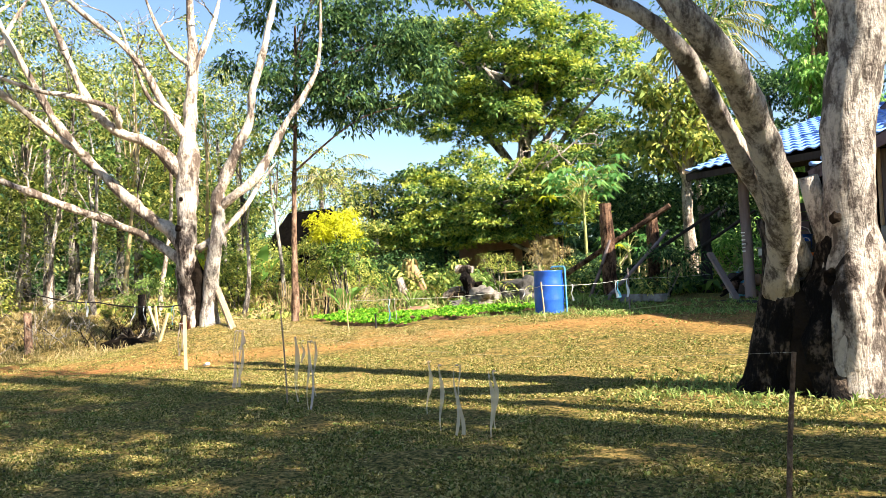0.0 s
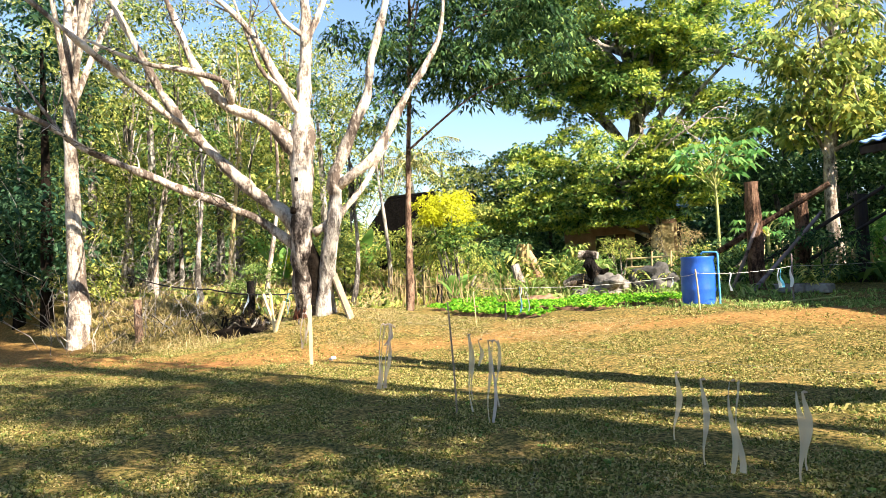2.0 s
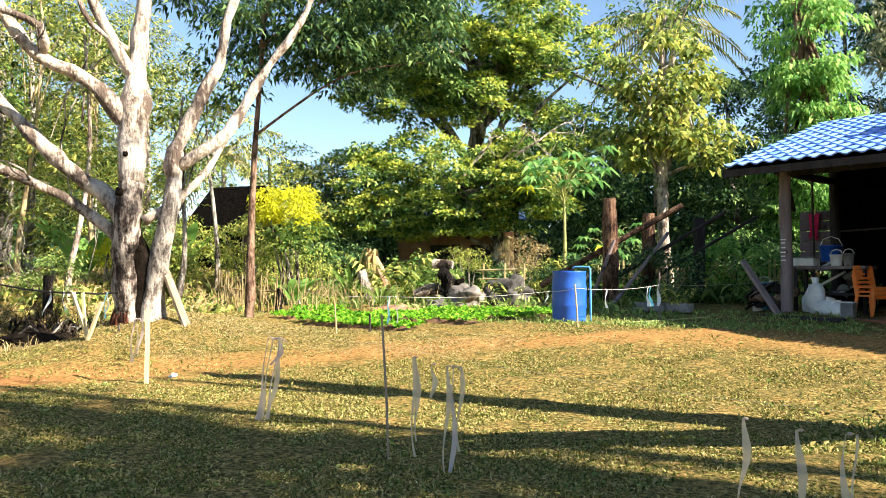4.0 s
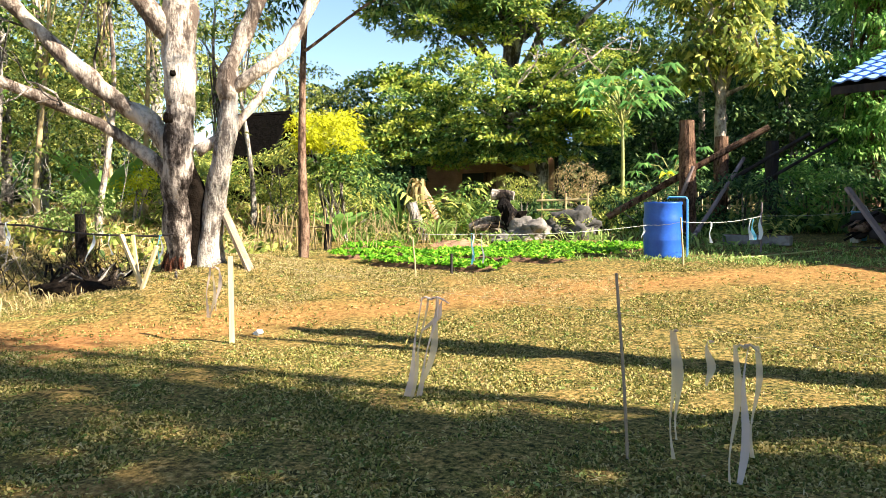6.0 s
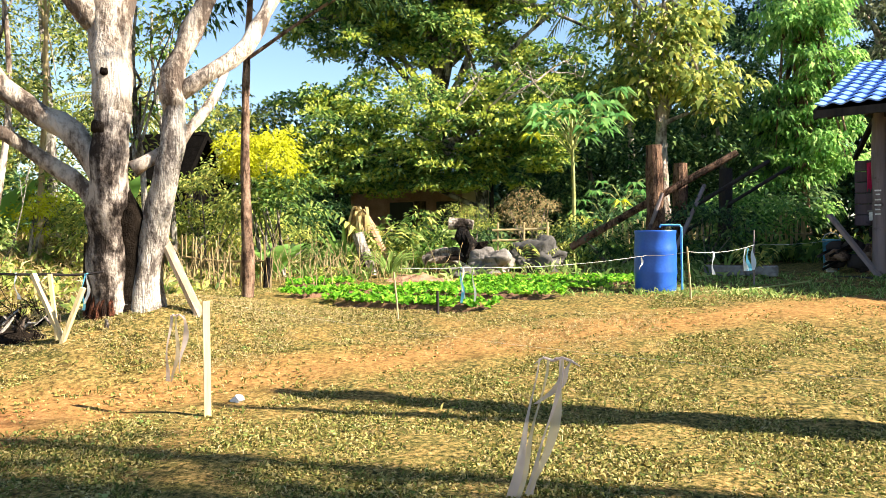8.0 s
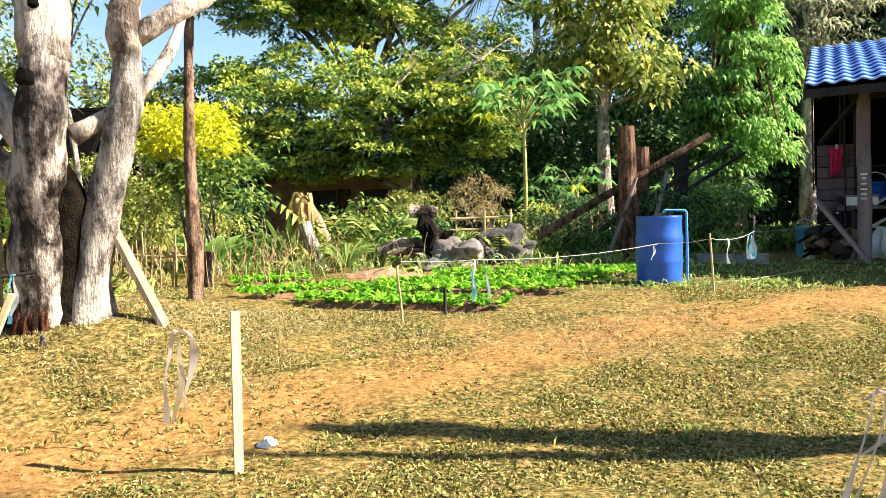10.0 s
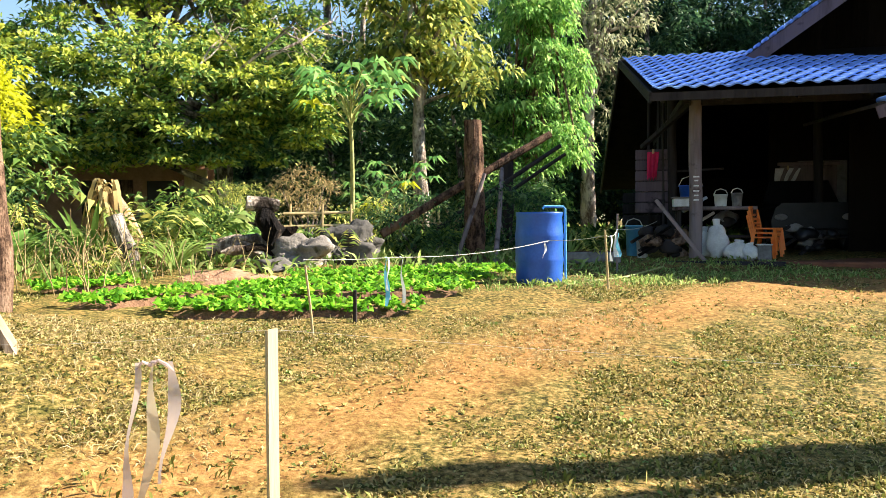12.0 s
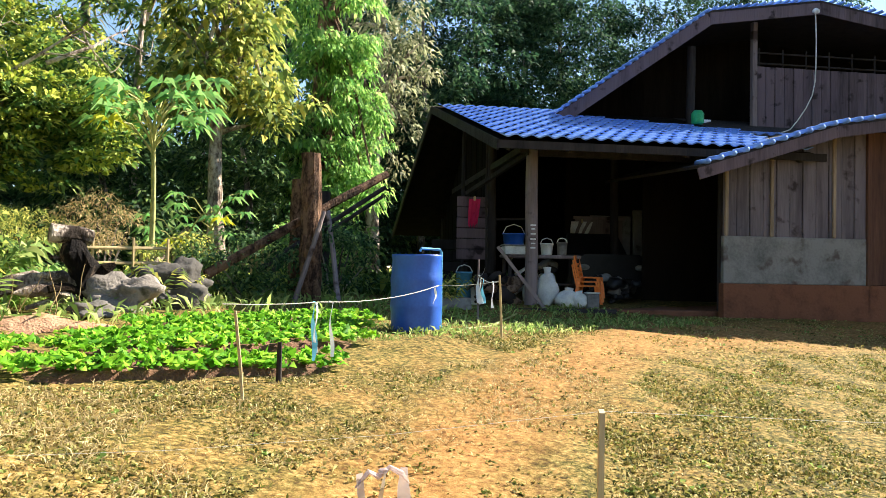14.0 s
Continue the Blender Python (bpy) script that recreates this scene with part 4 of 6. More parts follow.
woodland("woodland", "dark green wood behind the garden", [(0.2, 33, 6.5, 2.6), (4.2, 33.5, 8, 2.8), (-7.5, 33, 4.4, 2.6), (-9, 29, 4.6, 2.2), (4.4, 30.2, 4.6, 1.8), (0.8, 29.2, 3.6, 1.5)], L_DARK, 130, 0.17, 0.42, BARK_GREY)
woodland("woodland", "deep blue-green wood behind the house", [(8, 36, 13, 3.0), (13, 35, 14, 3.4), (17, 37, 15, 3.8), (22, 37, 16, 4.2), (13.5, 41, 17, 4.4), (28, 35, 16, 4.4), (19, 36, 13, 3.2), (33, 33, 16, 4.4), (25, 40, 18, 4.4)], L_DEEP, 110, 0.2, 0.45, BARK_GREY)
woodland("woodland", "far belt of green trees closing the view", [(x, 44 + 3 * math.sin(x), (3.2 if -34 < x < -8 else 6.0) + 1.0 * math.sin(x * 0.7) + 0.8 * math.sin(x * 2.1) + (5 if x > 12 else 0), 3.6) for x in range(-64, 60, 5)] + [(-34 + 2 * math.sin(y), y, 9 + 2 * math.sin(y), 3.6) for y in range(-6, 44, 4)], L_DARK, 60, 0.42, 0.8, BARK_GREY)
# Dark bushes added to stand in for deep shade over the track.
woodland("thicket", "thicket coloured dark for the deep shade over the track", [(-11.3, 13.5, 7.5, 1.5), (-12.5, 13.4, 3.2, 1.3), (-15, 14.2, 3.6, 1.6), (-18.5, 13.2, 4.4, 2.0), (-20, 11, 5, 2.2), (-24, 12.5, 6, 2.6), (-16, 12.2, 4.5, 1.6)], L_DEEP, 70, 0.16, 0.32, BARK_DARK)
# trees on the sun's side of the yard, whose shade lies over the grass
woodland("woodland", "row of tall trees shading the yard's near side", [(13, 5.18, 11.5, 1.1), (15, 6.95, 12.5, 1.0), (12.6, 8.59, 11.5, 0.75), (16, 9.63, 13.5, 0.8), (22, 9.01, 17, 1.2), (11.5, 2.41, 9.5, 1.8), (21, 5.82, 16, 1.2), (16, 10.72, 20, 0.16), (18, 9.98, 20, 0.22), (24, 7.28, 22, 1.5), (14, 6.62, 15, 0.9), (15.5, 8.35, 15, 0.8)], L_MID, 46, 0.22, 0.36, BARK_GREY)
# Unseen tree, its crowns set high only to darken the track.
leaf_tree(14.6, 9.9, 15.0, 0.3, [(13.7, 9.57, 15.6, 1.6, 1.4, 1.3, 80), (17.5, 9.2, 20.5, 1.7, 1.6, 1.6, 75)], BARK_GREY, L_MID, 60, 0.22, 0.36, "unseen very tall tree, added to shade the track", (0.6, 0), 0.5, 0.3, 0.8, 10)

# ---- house: local x runs along the front, y into the house ----
HX, HY, FLOOR, TURN = 5.46, 20.42, 0.10, -27.1


def house_place(u, v, z=0.0):
    a = radians(TURN)
    return (HX + u * math.cos(a) - v * math.sin(a), HY + u * math.sin(a) + v * math.cos(a), FLOOR + z)


def beam(g, a, b, w, h=None):
    """A squared timber from a to b."""
    a, b, h = Vector(a), Vector(b), h or w
    d = (b - a).normalized()
    s = d.cross(Vector((0, 0, 1)))
    s = Vector((1, 0, 0)) if s.length < 0.05 else s.normalized()
    up = s.cross(d)
    vs = []
    for p in (a, b):
        for i, j in ((-1, -1), (1, -1), (1, 1), (-1, 1)):
            vs.append(p + s * i * w / 2 + up * j * h / 2)
    g.add(vs, [(3, 2, 1, 0), (4, 5, 6, 7), (0, 1, 5, 4), (1, 2, 6, 5), (2, 3, 7, 6), (3, 0, 4, 7)])
    return g


def slab(g, quad, thick):
    """A thick sheet under four corners given in order."""
    top = [Vector(p) for p in quad]
    n = (top[1] - top[0]).cross(top[2] - top[0]).normalized()
    if n.z < 0:
        top.reverse()
        n = -n
    vs = top + [p - n * thick for p in top]
    g.add(vs, [(0, 1, 2, 3), (7, 6, 5, 4), (0, 4, 5, 1), (1, 5, 6, 2), (2, 6, 7, 3), (3, 7, 4, 0)])
    return g


def build_house():
    th = thing("house", (HX, HY, FLOOR), "old dark timber house with blue tiled roofs and an open porch", "house", turn=TURN)
    E, R, B = 2.58, 4.14, 1.55     # heights above the floor: front eave, ridge, rear eave
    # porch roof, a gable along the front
    # Undersides are coloured near black for the shade below the roof.
    part("porch_roof", slab(Geo(), [(-0.70, -0.72, E - 0.04), (4.4, -0.72, E - 0.04), (4.4, 4.4, R - 0.04), (-1.05, 4.4, R - 0.04)], 0.05), HOUSE_SHADE, th, "boarded underside of the roof, coloured dark for its shade")
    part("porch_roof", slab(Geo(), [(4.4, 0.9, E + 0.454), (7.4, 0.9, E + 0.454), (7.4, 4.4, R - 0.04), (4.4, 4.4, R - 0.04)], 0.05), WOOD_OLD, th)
    part("rear_roof", slab(Geo(), [(-1.05, 4.4, R - 0.04), (7.4, 4.4, R - 0.04), (7.4, 9.6, B), (-1.45, 9.6, B)], 0.05), HOUSE_SHADE, th)
    part("fascia", beam(Geo(), (-0.75, -0.74, E - 0.11), (4.6, -0.74, E - 0.11), 0.035, 0.12), WOOD_OLD, th, "weathered eaves board")
    part("bargeboard", beam(Geo(), (-0.73, -0.75, E - 0.12), (-1.08, 4.4, R - 0.12), 0.035, 0.16), WOOD_OLD, th)
    part("bargeboard", beam(Geo(), (-1.08, 4.4, R - 0.12), (-1.48, 9.6, B - 0.08), 0.035, 0.16), WOOD_OLD, th)
    for i in range(9):
        u = -0.55 + i * 0.95
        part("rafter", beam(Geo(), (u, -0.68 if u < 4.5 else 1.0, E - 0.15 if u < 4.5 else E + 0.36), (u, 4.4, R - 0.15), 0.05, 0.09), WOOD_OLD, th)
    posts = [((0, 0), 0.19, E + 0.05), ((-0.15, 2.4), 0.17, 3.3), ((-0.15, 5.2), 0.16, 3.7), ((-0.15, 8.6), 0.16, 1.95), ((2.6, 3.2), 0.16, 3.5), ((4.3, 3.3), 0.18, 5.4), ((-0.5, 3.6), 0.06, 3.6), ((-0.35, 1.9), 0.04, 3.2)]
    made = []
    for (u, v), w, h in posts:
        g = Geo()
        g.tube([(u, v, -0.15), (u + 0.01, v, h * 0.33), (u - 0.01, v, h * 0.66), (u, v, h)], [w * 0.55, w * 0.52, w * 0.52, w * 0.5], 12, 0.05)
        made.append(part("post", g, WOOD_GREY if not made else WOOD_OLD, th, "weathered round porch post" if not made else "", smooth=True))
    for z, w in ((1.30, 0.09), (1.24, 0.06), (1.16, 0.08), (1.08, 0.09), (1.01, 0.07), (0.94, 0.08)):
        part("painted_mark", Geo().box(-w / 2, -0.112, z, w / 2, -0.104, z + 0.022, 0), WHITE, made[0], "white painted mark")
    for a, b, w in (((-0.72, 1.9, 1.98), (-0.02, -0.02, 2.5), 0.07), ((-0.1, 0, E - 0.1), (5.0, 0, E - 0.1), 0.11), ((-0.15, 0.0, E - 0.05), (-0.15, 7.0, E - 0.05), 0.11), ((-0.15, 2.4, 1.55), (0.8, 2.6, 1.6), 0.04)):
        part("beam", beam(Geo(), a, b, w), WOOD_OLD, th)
    for i in range(6):
        z = 0.78 + i * 0.2
        part("plank", Geo().box(-0.82, 2.36 + 0.012 * (i % 2), z, -0.22, 2.40 + 0.012 * (i % 2), z + 0.19), WOOD_PURPLE, th)
    for i in range(5):
        z = 0.05 + i * 0.24
        part("plank", Geo().box(-1.0, 4.6 + 0.012 * (i % 2), z, -0.2, 4.64 + 0.012 * (i % 2), z + 0.22), WOOD_OLD, th)
    # Side boards in the near black that stands for deep shade.
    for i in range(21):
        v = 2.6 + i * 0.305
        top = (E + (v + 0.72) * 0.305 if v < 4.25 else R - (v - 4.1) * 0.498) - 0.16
        part("plank", Geo().box(-0.20 + 0.012 * (i % 2), v, -0.1, -0.165 + 0.012 * (i % 2), v + 0.295, top), HOUSE_SHADE, th)
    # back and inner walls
    # These two walls take the porch's shade in their colour.
    part("back_wall", Geo().box(-0.2, 9.0, -0.05, 11, 9.12, 1.75), HOUSE_SHADE, th)
    part("inner_wall", Geo().box(2.0, 4.6, -0.05, 7.4, 4.7, 3.9), HOUSE_SHADE, th)
    part("inner_panel", Geo().box(2.55, 4.52, 0.2, 3.5, 4.58, 1.85), CONCRETE, th, "grubby pale wall panel")
    part("inner_panel", Geo().box(3.55, 4.50, 0.0, 4.15, 4.58, 2.0), CONCRETE, th, "grubby pale wall panel")
    part("gable_wall", Geo().add([(2.2, 4.72, 2.5), (7.4, 4.72, 2.5), (7.4, 4.72, 3.95), (2.2, 4.72, 3.95)], [(0, 1, 2, 3)]).box(2.2, 4.74, 2.4, 7.4, 4.8, 3.95), WOOD_OLD, th)
    part("porch_floor", Geo().box(-0.45, -0.35, -0.22, 9, 9.0, 0.0, 0.02), CLAY, th, "beaten red earth floor")
    # main gable, broken pitch, facing the yard
    verge = [(1.2, 3.72), (4.43, 6.0), (6.9, 6.38), (9.4, 6.0), (12.6, 3.72)]
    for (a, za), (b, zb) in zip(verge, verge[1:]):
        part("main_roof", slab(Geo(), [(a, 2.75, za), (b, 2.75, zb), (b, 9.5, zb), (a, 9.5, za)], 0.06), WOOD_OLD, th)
        part("bargeboard", beam(Geo(), (a, 2.76, za - 0.17), (b, 2.76, zb - 0.17), 0.035, 0.24), WOOD_PURPLE, th)
        n = int(math.hypot(b - a, zb - za) / 0.17)
        for i in range(n):
            t = (i + 0.5) / n
            part("verge_tile", Geo().tube([(a + (b - a) * t, 2.62, za + (zb - za) * t + 0.02), (a + (b - a) * t, 3.0, za + (zb - za) * t + 0.05)], 0.036, 8), TILE, th, smooth=True)
    for i in range(24):
        u = 5.85 + i * 0.22
        part("plank", Geo().box(u, 3.40 + 0.01 * (i % 2), 2.9, u + 0.212, 3.43 + 0.01 * (i % 2), 5.1), WOOD_PURPLE, th)
    for z in (5.15, 5.38):
        part("lattice_rail", Geo().box(5.85, 3.39, z, 11.2, 3.43, z + 0.035), WOOD_OLD, th)
    for i in range(10):
        part("lattice_bar", Geo().box(5.9 + i * 0.55, 3.39, 5.1, 5.93 + i * 0.55, 3.43, 5.5), WOOD_OLD, th)
    # Near-black sheet in the dark opening under the gable, shade as colour.
    part("loft_wall", Geo().add([(1.3, 5.3, 3.6), (12.5, 5.3, 3.6), (9.4, 5.3, 5.9), (6.9, 5.3, 6.3), (4.43, 5.3, 5.9), (1.3, 5.36, 3.6), (12.5, 5.36, 3.6), (9.4, 5.36, 5.9), (6.9, 5.36, 6.3), (4.43, 5.36, 5.9)], [(0, 1, 2, 3, 4), (9, 8, 7, 6, 5)]), HOUSE_SHADE, th)
    part("back_gable", Geo().add([(1.3, 9.3, 0), (12.5, 9.3, 0), (12.5, 9.3, 3.7), (9.4, 9.3, 5.95), (6.9, 9.3, 6.33), (4.43, 9.3, 5.95), (1.3, 9.3, 3.7)], [(0, 1, 2, 3, 4, 5, 6)]), WOOD_OLD, th)
    part("corner_post", Geo().box(5.74, 3.36, 2.7, 5.85, 3.48, 6.05), WOOD_GREY, th)
    # annex with its own low gable
    low = [(2.2, 2.20), (4.44, 2.92), (7.6, 3.42), (10.6, 2.92), (12.6, 2.2)]
    for (a, za), (b, zb) in zip(low, low[1:]):
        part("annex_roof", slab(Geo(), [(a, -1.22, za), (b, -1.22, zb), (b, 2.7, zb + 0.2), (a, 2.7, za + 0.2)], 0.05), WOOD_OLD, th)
        part("bargeboard", beam(Geo(), (a, -1.23, za - 0.13), (b, -1.23, zb - 0.13), 0.035, 0.17), WOOD_PURPLE, th)
        n = int(math.hypot(b - a, zb - za) / 0.2)
        for i in range(n):
            t = (i + 0.5) / n
            part("verge_tile", Geo().tube([(a + (b - a) * t, -1.34, za + (zb - za) * t + 0.02), (a + (b - a) * t, -0.95, za + (zb - za) * t + 0.04)], 0.04, 8), TILE, th, smooth=True)
    for i in range(11):
        u = 2.94 + i * 0.227
        part("plank", Geo().box(u, -0.60 + 0.012 * (i % 2), 1.18, u + 0.22, -0.57 + 0.012 * (i % 2), 2.4 + 0.25 * max(0, u - 2.9)), WOOD_WALL, th)
    for u in (2.95, 3.72, 4.8):
        part("batten", Geo().box(u, -0.64, 1.2, u + 0.06, -0.602, 2.5 + 0.2 * (u - 2.9)), WOOD_DRY, th, "pale upright batten")
    part("concrete_panel", Geo().box(2.94, -0.62, 0.45, 5.42, -0.52, 1.2), CONCRETE, th, "rough grey concrete panel")
    part("plinth", Geo().box(2.92, -0.66, -0.15, 11.5, -0.5, 0.45), CLAY, th, "red clay plinth")
    door = part("door", Geo().box(5.46, -0.62, 0.45, 6.3, -0.56, 2.95), DOOR, th, "red-brown wooden door")
    part("door_frame", Geo().box(5.40, -0.66, 0.0, 5.47, -0.55, 3.1), DOOR, door)
    for i in range(24):
        part("plank", Geo().box(6.32 + i * 0.215, -0.60 + 0.012 * (i % 2), 0.45, 6.53 + i * 0.215, -0.57 + 0.012 * (i % 2), 2.9), WOOD_WALL, th)
    part("annex_post", Geo().box(2.94, -0.5, 0, 3.04, -0.4, 2.4), WOOD_OLD, th)
    part("annex_wall", Geo().box(11.4, -0.5, 0, 11.5, 2.7, 2.3), WOOD_OLD, th)
    # Back wall coloured for the darkness behind the annex boards.
    part("annex_back", Geo().box(3.0, 2.66, 0, 11.4, 2.72, 2.9), HOUSE_SHADE, th)
    part("side_wall", Geo().box(11.2, 2.8, 0, 11.32, 9.0, 4.6), WOOD_OLD, th)
    g = Geo()
    g.tube([(6.75, 2.7, 6.1), (6.7, 2.6, 5.2), (6.55, 2.5, 4.3), (6.0, 2.4, 3.55), (5.6, 2.3, 3.4)], 0.012, 5)
    cable = part("cable", g, ROPE, th, "loose pale cable")
    g = Geo()
    g.ball((6.75, 2.68, 6.12), 0.06, (1.3, 1, 1), 0.1)
    part("lamp_socket", g, WHITE, cable, smooth=True)
    return th


HOUSE = build_house()


def in_house(name, u, v, z, label, category, group="", turn=0):
    return thing(name, house_place(u, v, z), label, category, group, turn=TURN + turn)


def chair_stack():
    th = in_house("chair_stack", 1.16, 0.6, 0.0, "stack of orange plastic chairs on the porch", "chair")
    for k in range(3):
        dz, dy = 0.085 * k, -0.02 * k
        part("seat", Geo().box(-0.22, -0.21 + dy, 0.40 + dz, 0.22, 0.2 + dy, 0.43 + dz, 0.012), ORANGE, th)
        part("apron", Geo().box(-0.215, -0.215 + dy, 0.355 + dz, 0.215, -0.19 + dy, 0.40 + dz, 0.008), ORANGE, th)
        for x in (-0.19, 0.19):
            part("leg", beam(Geo(), (x * 1.1, 0.24 + dy, dz), (x, 0.18 + dy, 0.41 + dz), 0.045, 0.05), ORANGE, th)
            part("leg", beam(Geo(), (x * 1.1, -0.24 + dy, dz), (x, -0.19 + dy, 0.41 + dz), 0.045, 0.05), ORANGE, th)
            part("back_post", beam(Geo(), (x, 0.19 + dy, 0.41 + dz), (x, 0.29 + dy, 0.84 + dz), 0.05, 0.03), ORANGE, th)
        for z in (0.52, 0.60, 0.68, 0.80):
            y = 0.19 + dy + 0.1 * (z - 0.41) / 0.43
            part("back_slat", Geo().box(-0.2, y - 0.012, z + dz - 0.025, 0.2, y + 0.012, z + dz + 0.025 + (0.03 if z > 0.75 else 0), 0.008), ORANGE, th)
    th.rotation_euler, th.scale = (0, 0, radians(TURN + 60)), (0.84, 0.84, 0.84)


chair_stack()


def pickup():
    """A black vehicle parked deep in the porch."""
    th = in_house("car", 2.5, 3.0, 0.0, "black car parked nose-out in the dark porch", "car")
    body = Geo()
    prof = [(-0.78, 0.28), (0.78, 0.28), (0.80, 0.62), (0.72, 0.86), (0.60, 0.95), (-0.60, 0.95), (-0.72, 0.86), (-0.80, 0.62)]
    vs = [(x, y0, z) for y0, s in ((0, 0.96), (0.25, 1), (1.3, 1)) for x, z in [(a * s, b) for a, b in prof]]
    fs = [tuple(range(7, -1, -1)), tuple(range(16, 24))] + [(r * 8 + k, r * 8 + (k + 1) % 8, r * 8 + 8 + (k + 1) % 8, r * 8 + 8 + k) for r in range(2) for k in range(8)]
    part("body", body.add(vs, fs), BLACK, th)
    part("cab", Geo().add([(-0.68, 0.9, 0.95), (0.68, 0.9, 0.95), (0.68, 1.3, 0.95), (-0.68, 1.3, 0.95), (-0.55, 1.2, 1.42), (0.55, 1.2, 1.42), (0.55, 1.32, 1.42), (-0.55, 1.32, 1.42)],
                          [(0, 1, 5, 4), (1, 2, 6, 5), (2, 3, 7, 6), (3, 0, 4, 7), (4, 5, 6, 7)]), BLACK, th, "dark windscreen")
    part("bumper", Geo().box(-0.8, -0.06, 0.32, 0.8, 0.02, 0.46, 0.03), BLACK, th)
    for x in (-0.7, 0.7):
        wheel = part("wheel", Geo().tube([(x - 0.1, 0.35, 0.3), (x + 0.1, 0.35, 0.3)], 0.3, 18), BLACK, th, smooth=True)
        part("rim", Geo().tube([(x - 0.11, 0.35, 0.3), (x + 0.11, 0.35, 0.3)], 0.16, 12), CONCRETE, wheel)
        part("headlight", Geo().ball((x * 0.85, 0.0, 0.68), 0.09, (1.3, 0.4, 0.7), 0), CONCRETE, th, smooth=True)


pickup()


def sack(u, v, h, w, label, lean=0.0):
    base = house_place(u, v, 0)
    g = Geo()
    g.ball((0, 0, h * 0.46), h * 0.5, (w / h, w / h * 0.7, 1.0), 0.3, u * 7)
    g.v = [(x + lean * z, y, max(z, 0.0)) for x, y, z in g.v]
    th = thing("sack", base, label, "sack", "sacks by the porch post", turn=TURN)
    part("bag", g, WHITE, th, smooth=True)
    part("tied_neck", Geo().tube([(lean * h * 0.85, 0, h * 0.85), (lean * h, 0.01, h * 1.05)], [w * 0.13, w * 0.2], 7), WHITE, th)


sack(0.36, 0.3, 0.62, 0.34, "tall white woven sack leaning by the post")
sack(0.62, 0.12, 0.30, 0.40, "slumped white plastic sack on the floor", 0.2)
sack(0.2, 0.55, 0.5, 0.36, "grubby white sack behind the post")
sack(0.85, 0.05, 0.26, 0.3, "small white bundle on the earth floor", -0.1)


def tub(u, v, z, r, h, mat, label, name="bucket"):
    th = in_house(name, u, v, z, label, name)
    part("body", Geo().lathe([(r * 0.82, 0), (r * 0.85, 0.01), (r, h), (r * 1.06, h), (r * 1.06, h - 0.02), (r * 0.95, h - 0.02), (r * 0.8, 0.03)], 18), mat, th, smooth=True)
    part("handle", Geo().tube([(-r, 0, h), (-r * 0.7, 0, h + r * 0.6), (0, 0, h + r * 0.85), (r * 0.7, 0, h + r * 0.6), (r, 0, h)], 0.008, 5), ROPE, th)


tub(0.5, 0.85, 0.86, 0.11, 0.2, WHITE, "white plastic bucket on the bench")
tub(0.74, 0.75, 0.86, 0.09, 0.22, CONCRETE, "grey plastic bucket on the bench")
tub(0.1, 1.6, 0.95, 0.2, 0.3, DRUM, "blue plastic tub standing on the bench")
tub(-0.9, 1.0, 0.0, 0.14, 0.55, PIPE, "pale blue water container beside the planks")
tub(-0.78, 0.5, 0.0, 0.10, 0.3, WHITE, "white bucket on the ground by the porch")


def bench():
    th = in_house("workbench", 0.3, 0.9, 0.0, "rough timber bench cluttered with buckets", "bench")
    part("top", Geo().box(-0.55, -0.25, 0.80, 0.75, 0.3, 0.86), WOOD_GREY, th)
    for x in (-0.5, 0.68):
        for y in (-0.2, 0.22):
            part("leg", Geo().box(x, y, 0, x + 0.06, y + 0.06, 0.80), WOOD_OLD, th)
    part("shelf", Geo().box(-0.5, -0.2, 0.34, 0.7, 0.26, 0.38), WOOD_OLD, th)
    b = in_house("crate", -0.05, 0.82, 0.86, "pale tray of tools on the bench", "crate")
    part("body", Geo().box(-0.22, -0.15, 0, 0.22, 0.15, 0.14), WHITE, b)
    part("rim", Geo().box(-0.24, -0.17, 0.14, 0.24, 0.17, 0.165), CONCRETE, b)
    b = in_house("carton", 1.02, 0.0, 0.0, "small pale box beside the chairs", "box")
    part("body", Geo().box(-0.1, -0.08, 0, 0.1, 0.08, 0.24), CONCRETE, b)
    part("lid", Geo().box(-0.11, -0.09, 0.24, 0.11, 0.09, 0.26), WHITE, b)


bench()


def heap(u, v, label, mats, n, w, h, name="rubbish_heap"):
    """Bundles and odds and ends piled against one another."""
    th = in_house(name, u, v, 0.0, label, "heap")
    for i in range(n):
        q = 0.07 + 0.09 * rng.random()
        x, y, z = rng.normal() * w * 0.5, rng.normal() * 0.1, q * 0.6 + h * rng.random() * (1 - abs(i / n - 0.5))
        if i % 3:
            part("old_bag", Geo().ball((x, y, z), q, (1.2, 0.9, 0.8), 0.6, i + u, 2), mats[i % len(mats)], th, smooth=True)
        else:
            part("offcut", beam(Geo(), (x - 0.2, y, max(0.03, z - 0.1)), (x + 0.2, y + 0.1, z + 0.15), 0.07, 0.04), mats[i % len(mats)], th)


heap(-0.45, 0.35, "dark heap of old logs and sacks beside the porch", (BARK_CHAR_SHADE, WOOD_OLD, BARK_BROWN), 14, 0.32, 0.5)
heap(0.35, 1.35, "shelf clutter of pale tubs and bundles", (WHITE, CONCRETE, WOOD_OLD), 12, 0.4, 0.9)
heap(1.9, 1.6, "dark bundles stacked before the car", (WOOD_OLD, BLACK, CONCRETE), 14, 0.5, 0.5)
solid("leaning_plank", beam(Geo(), house_place(-0.62, -0.35, 0.95), house_place(0.12, -0.5, -0.02), 0.13, 0.05), WOOD_GREY, house_place(0.12, -0.5, -0.08), "grey plank leaning against the porch post", "plank")
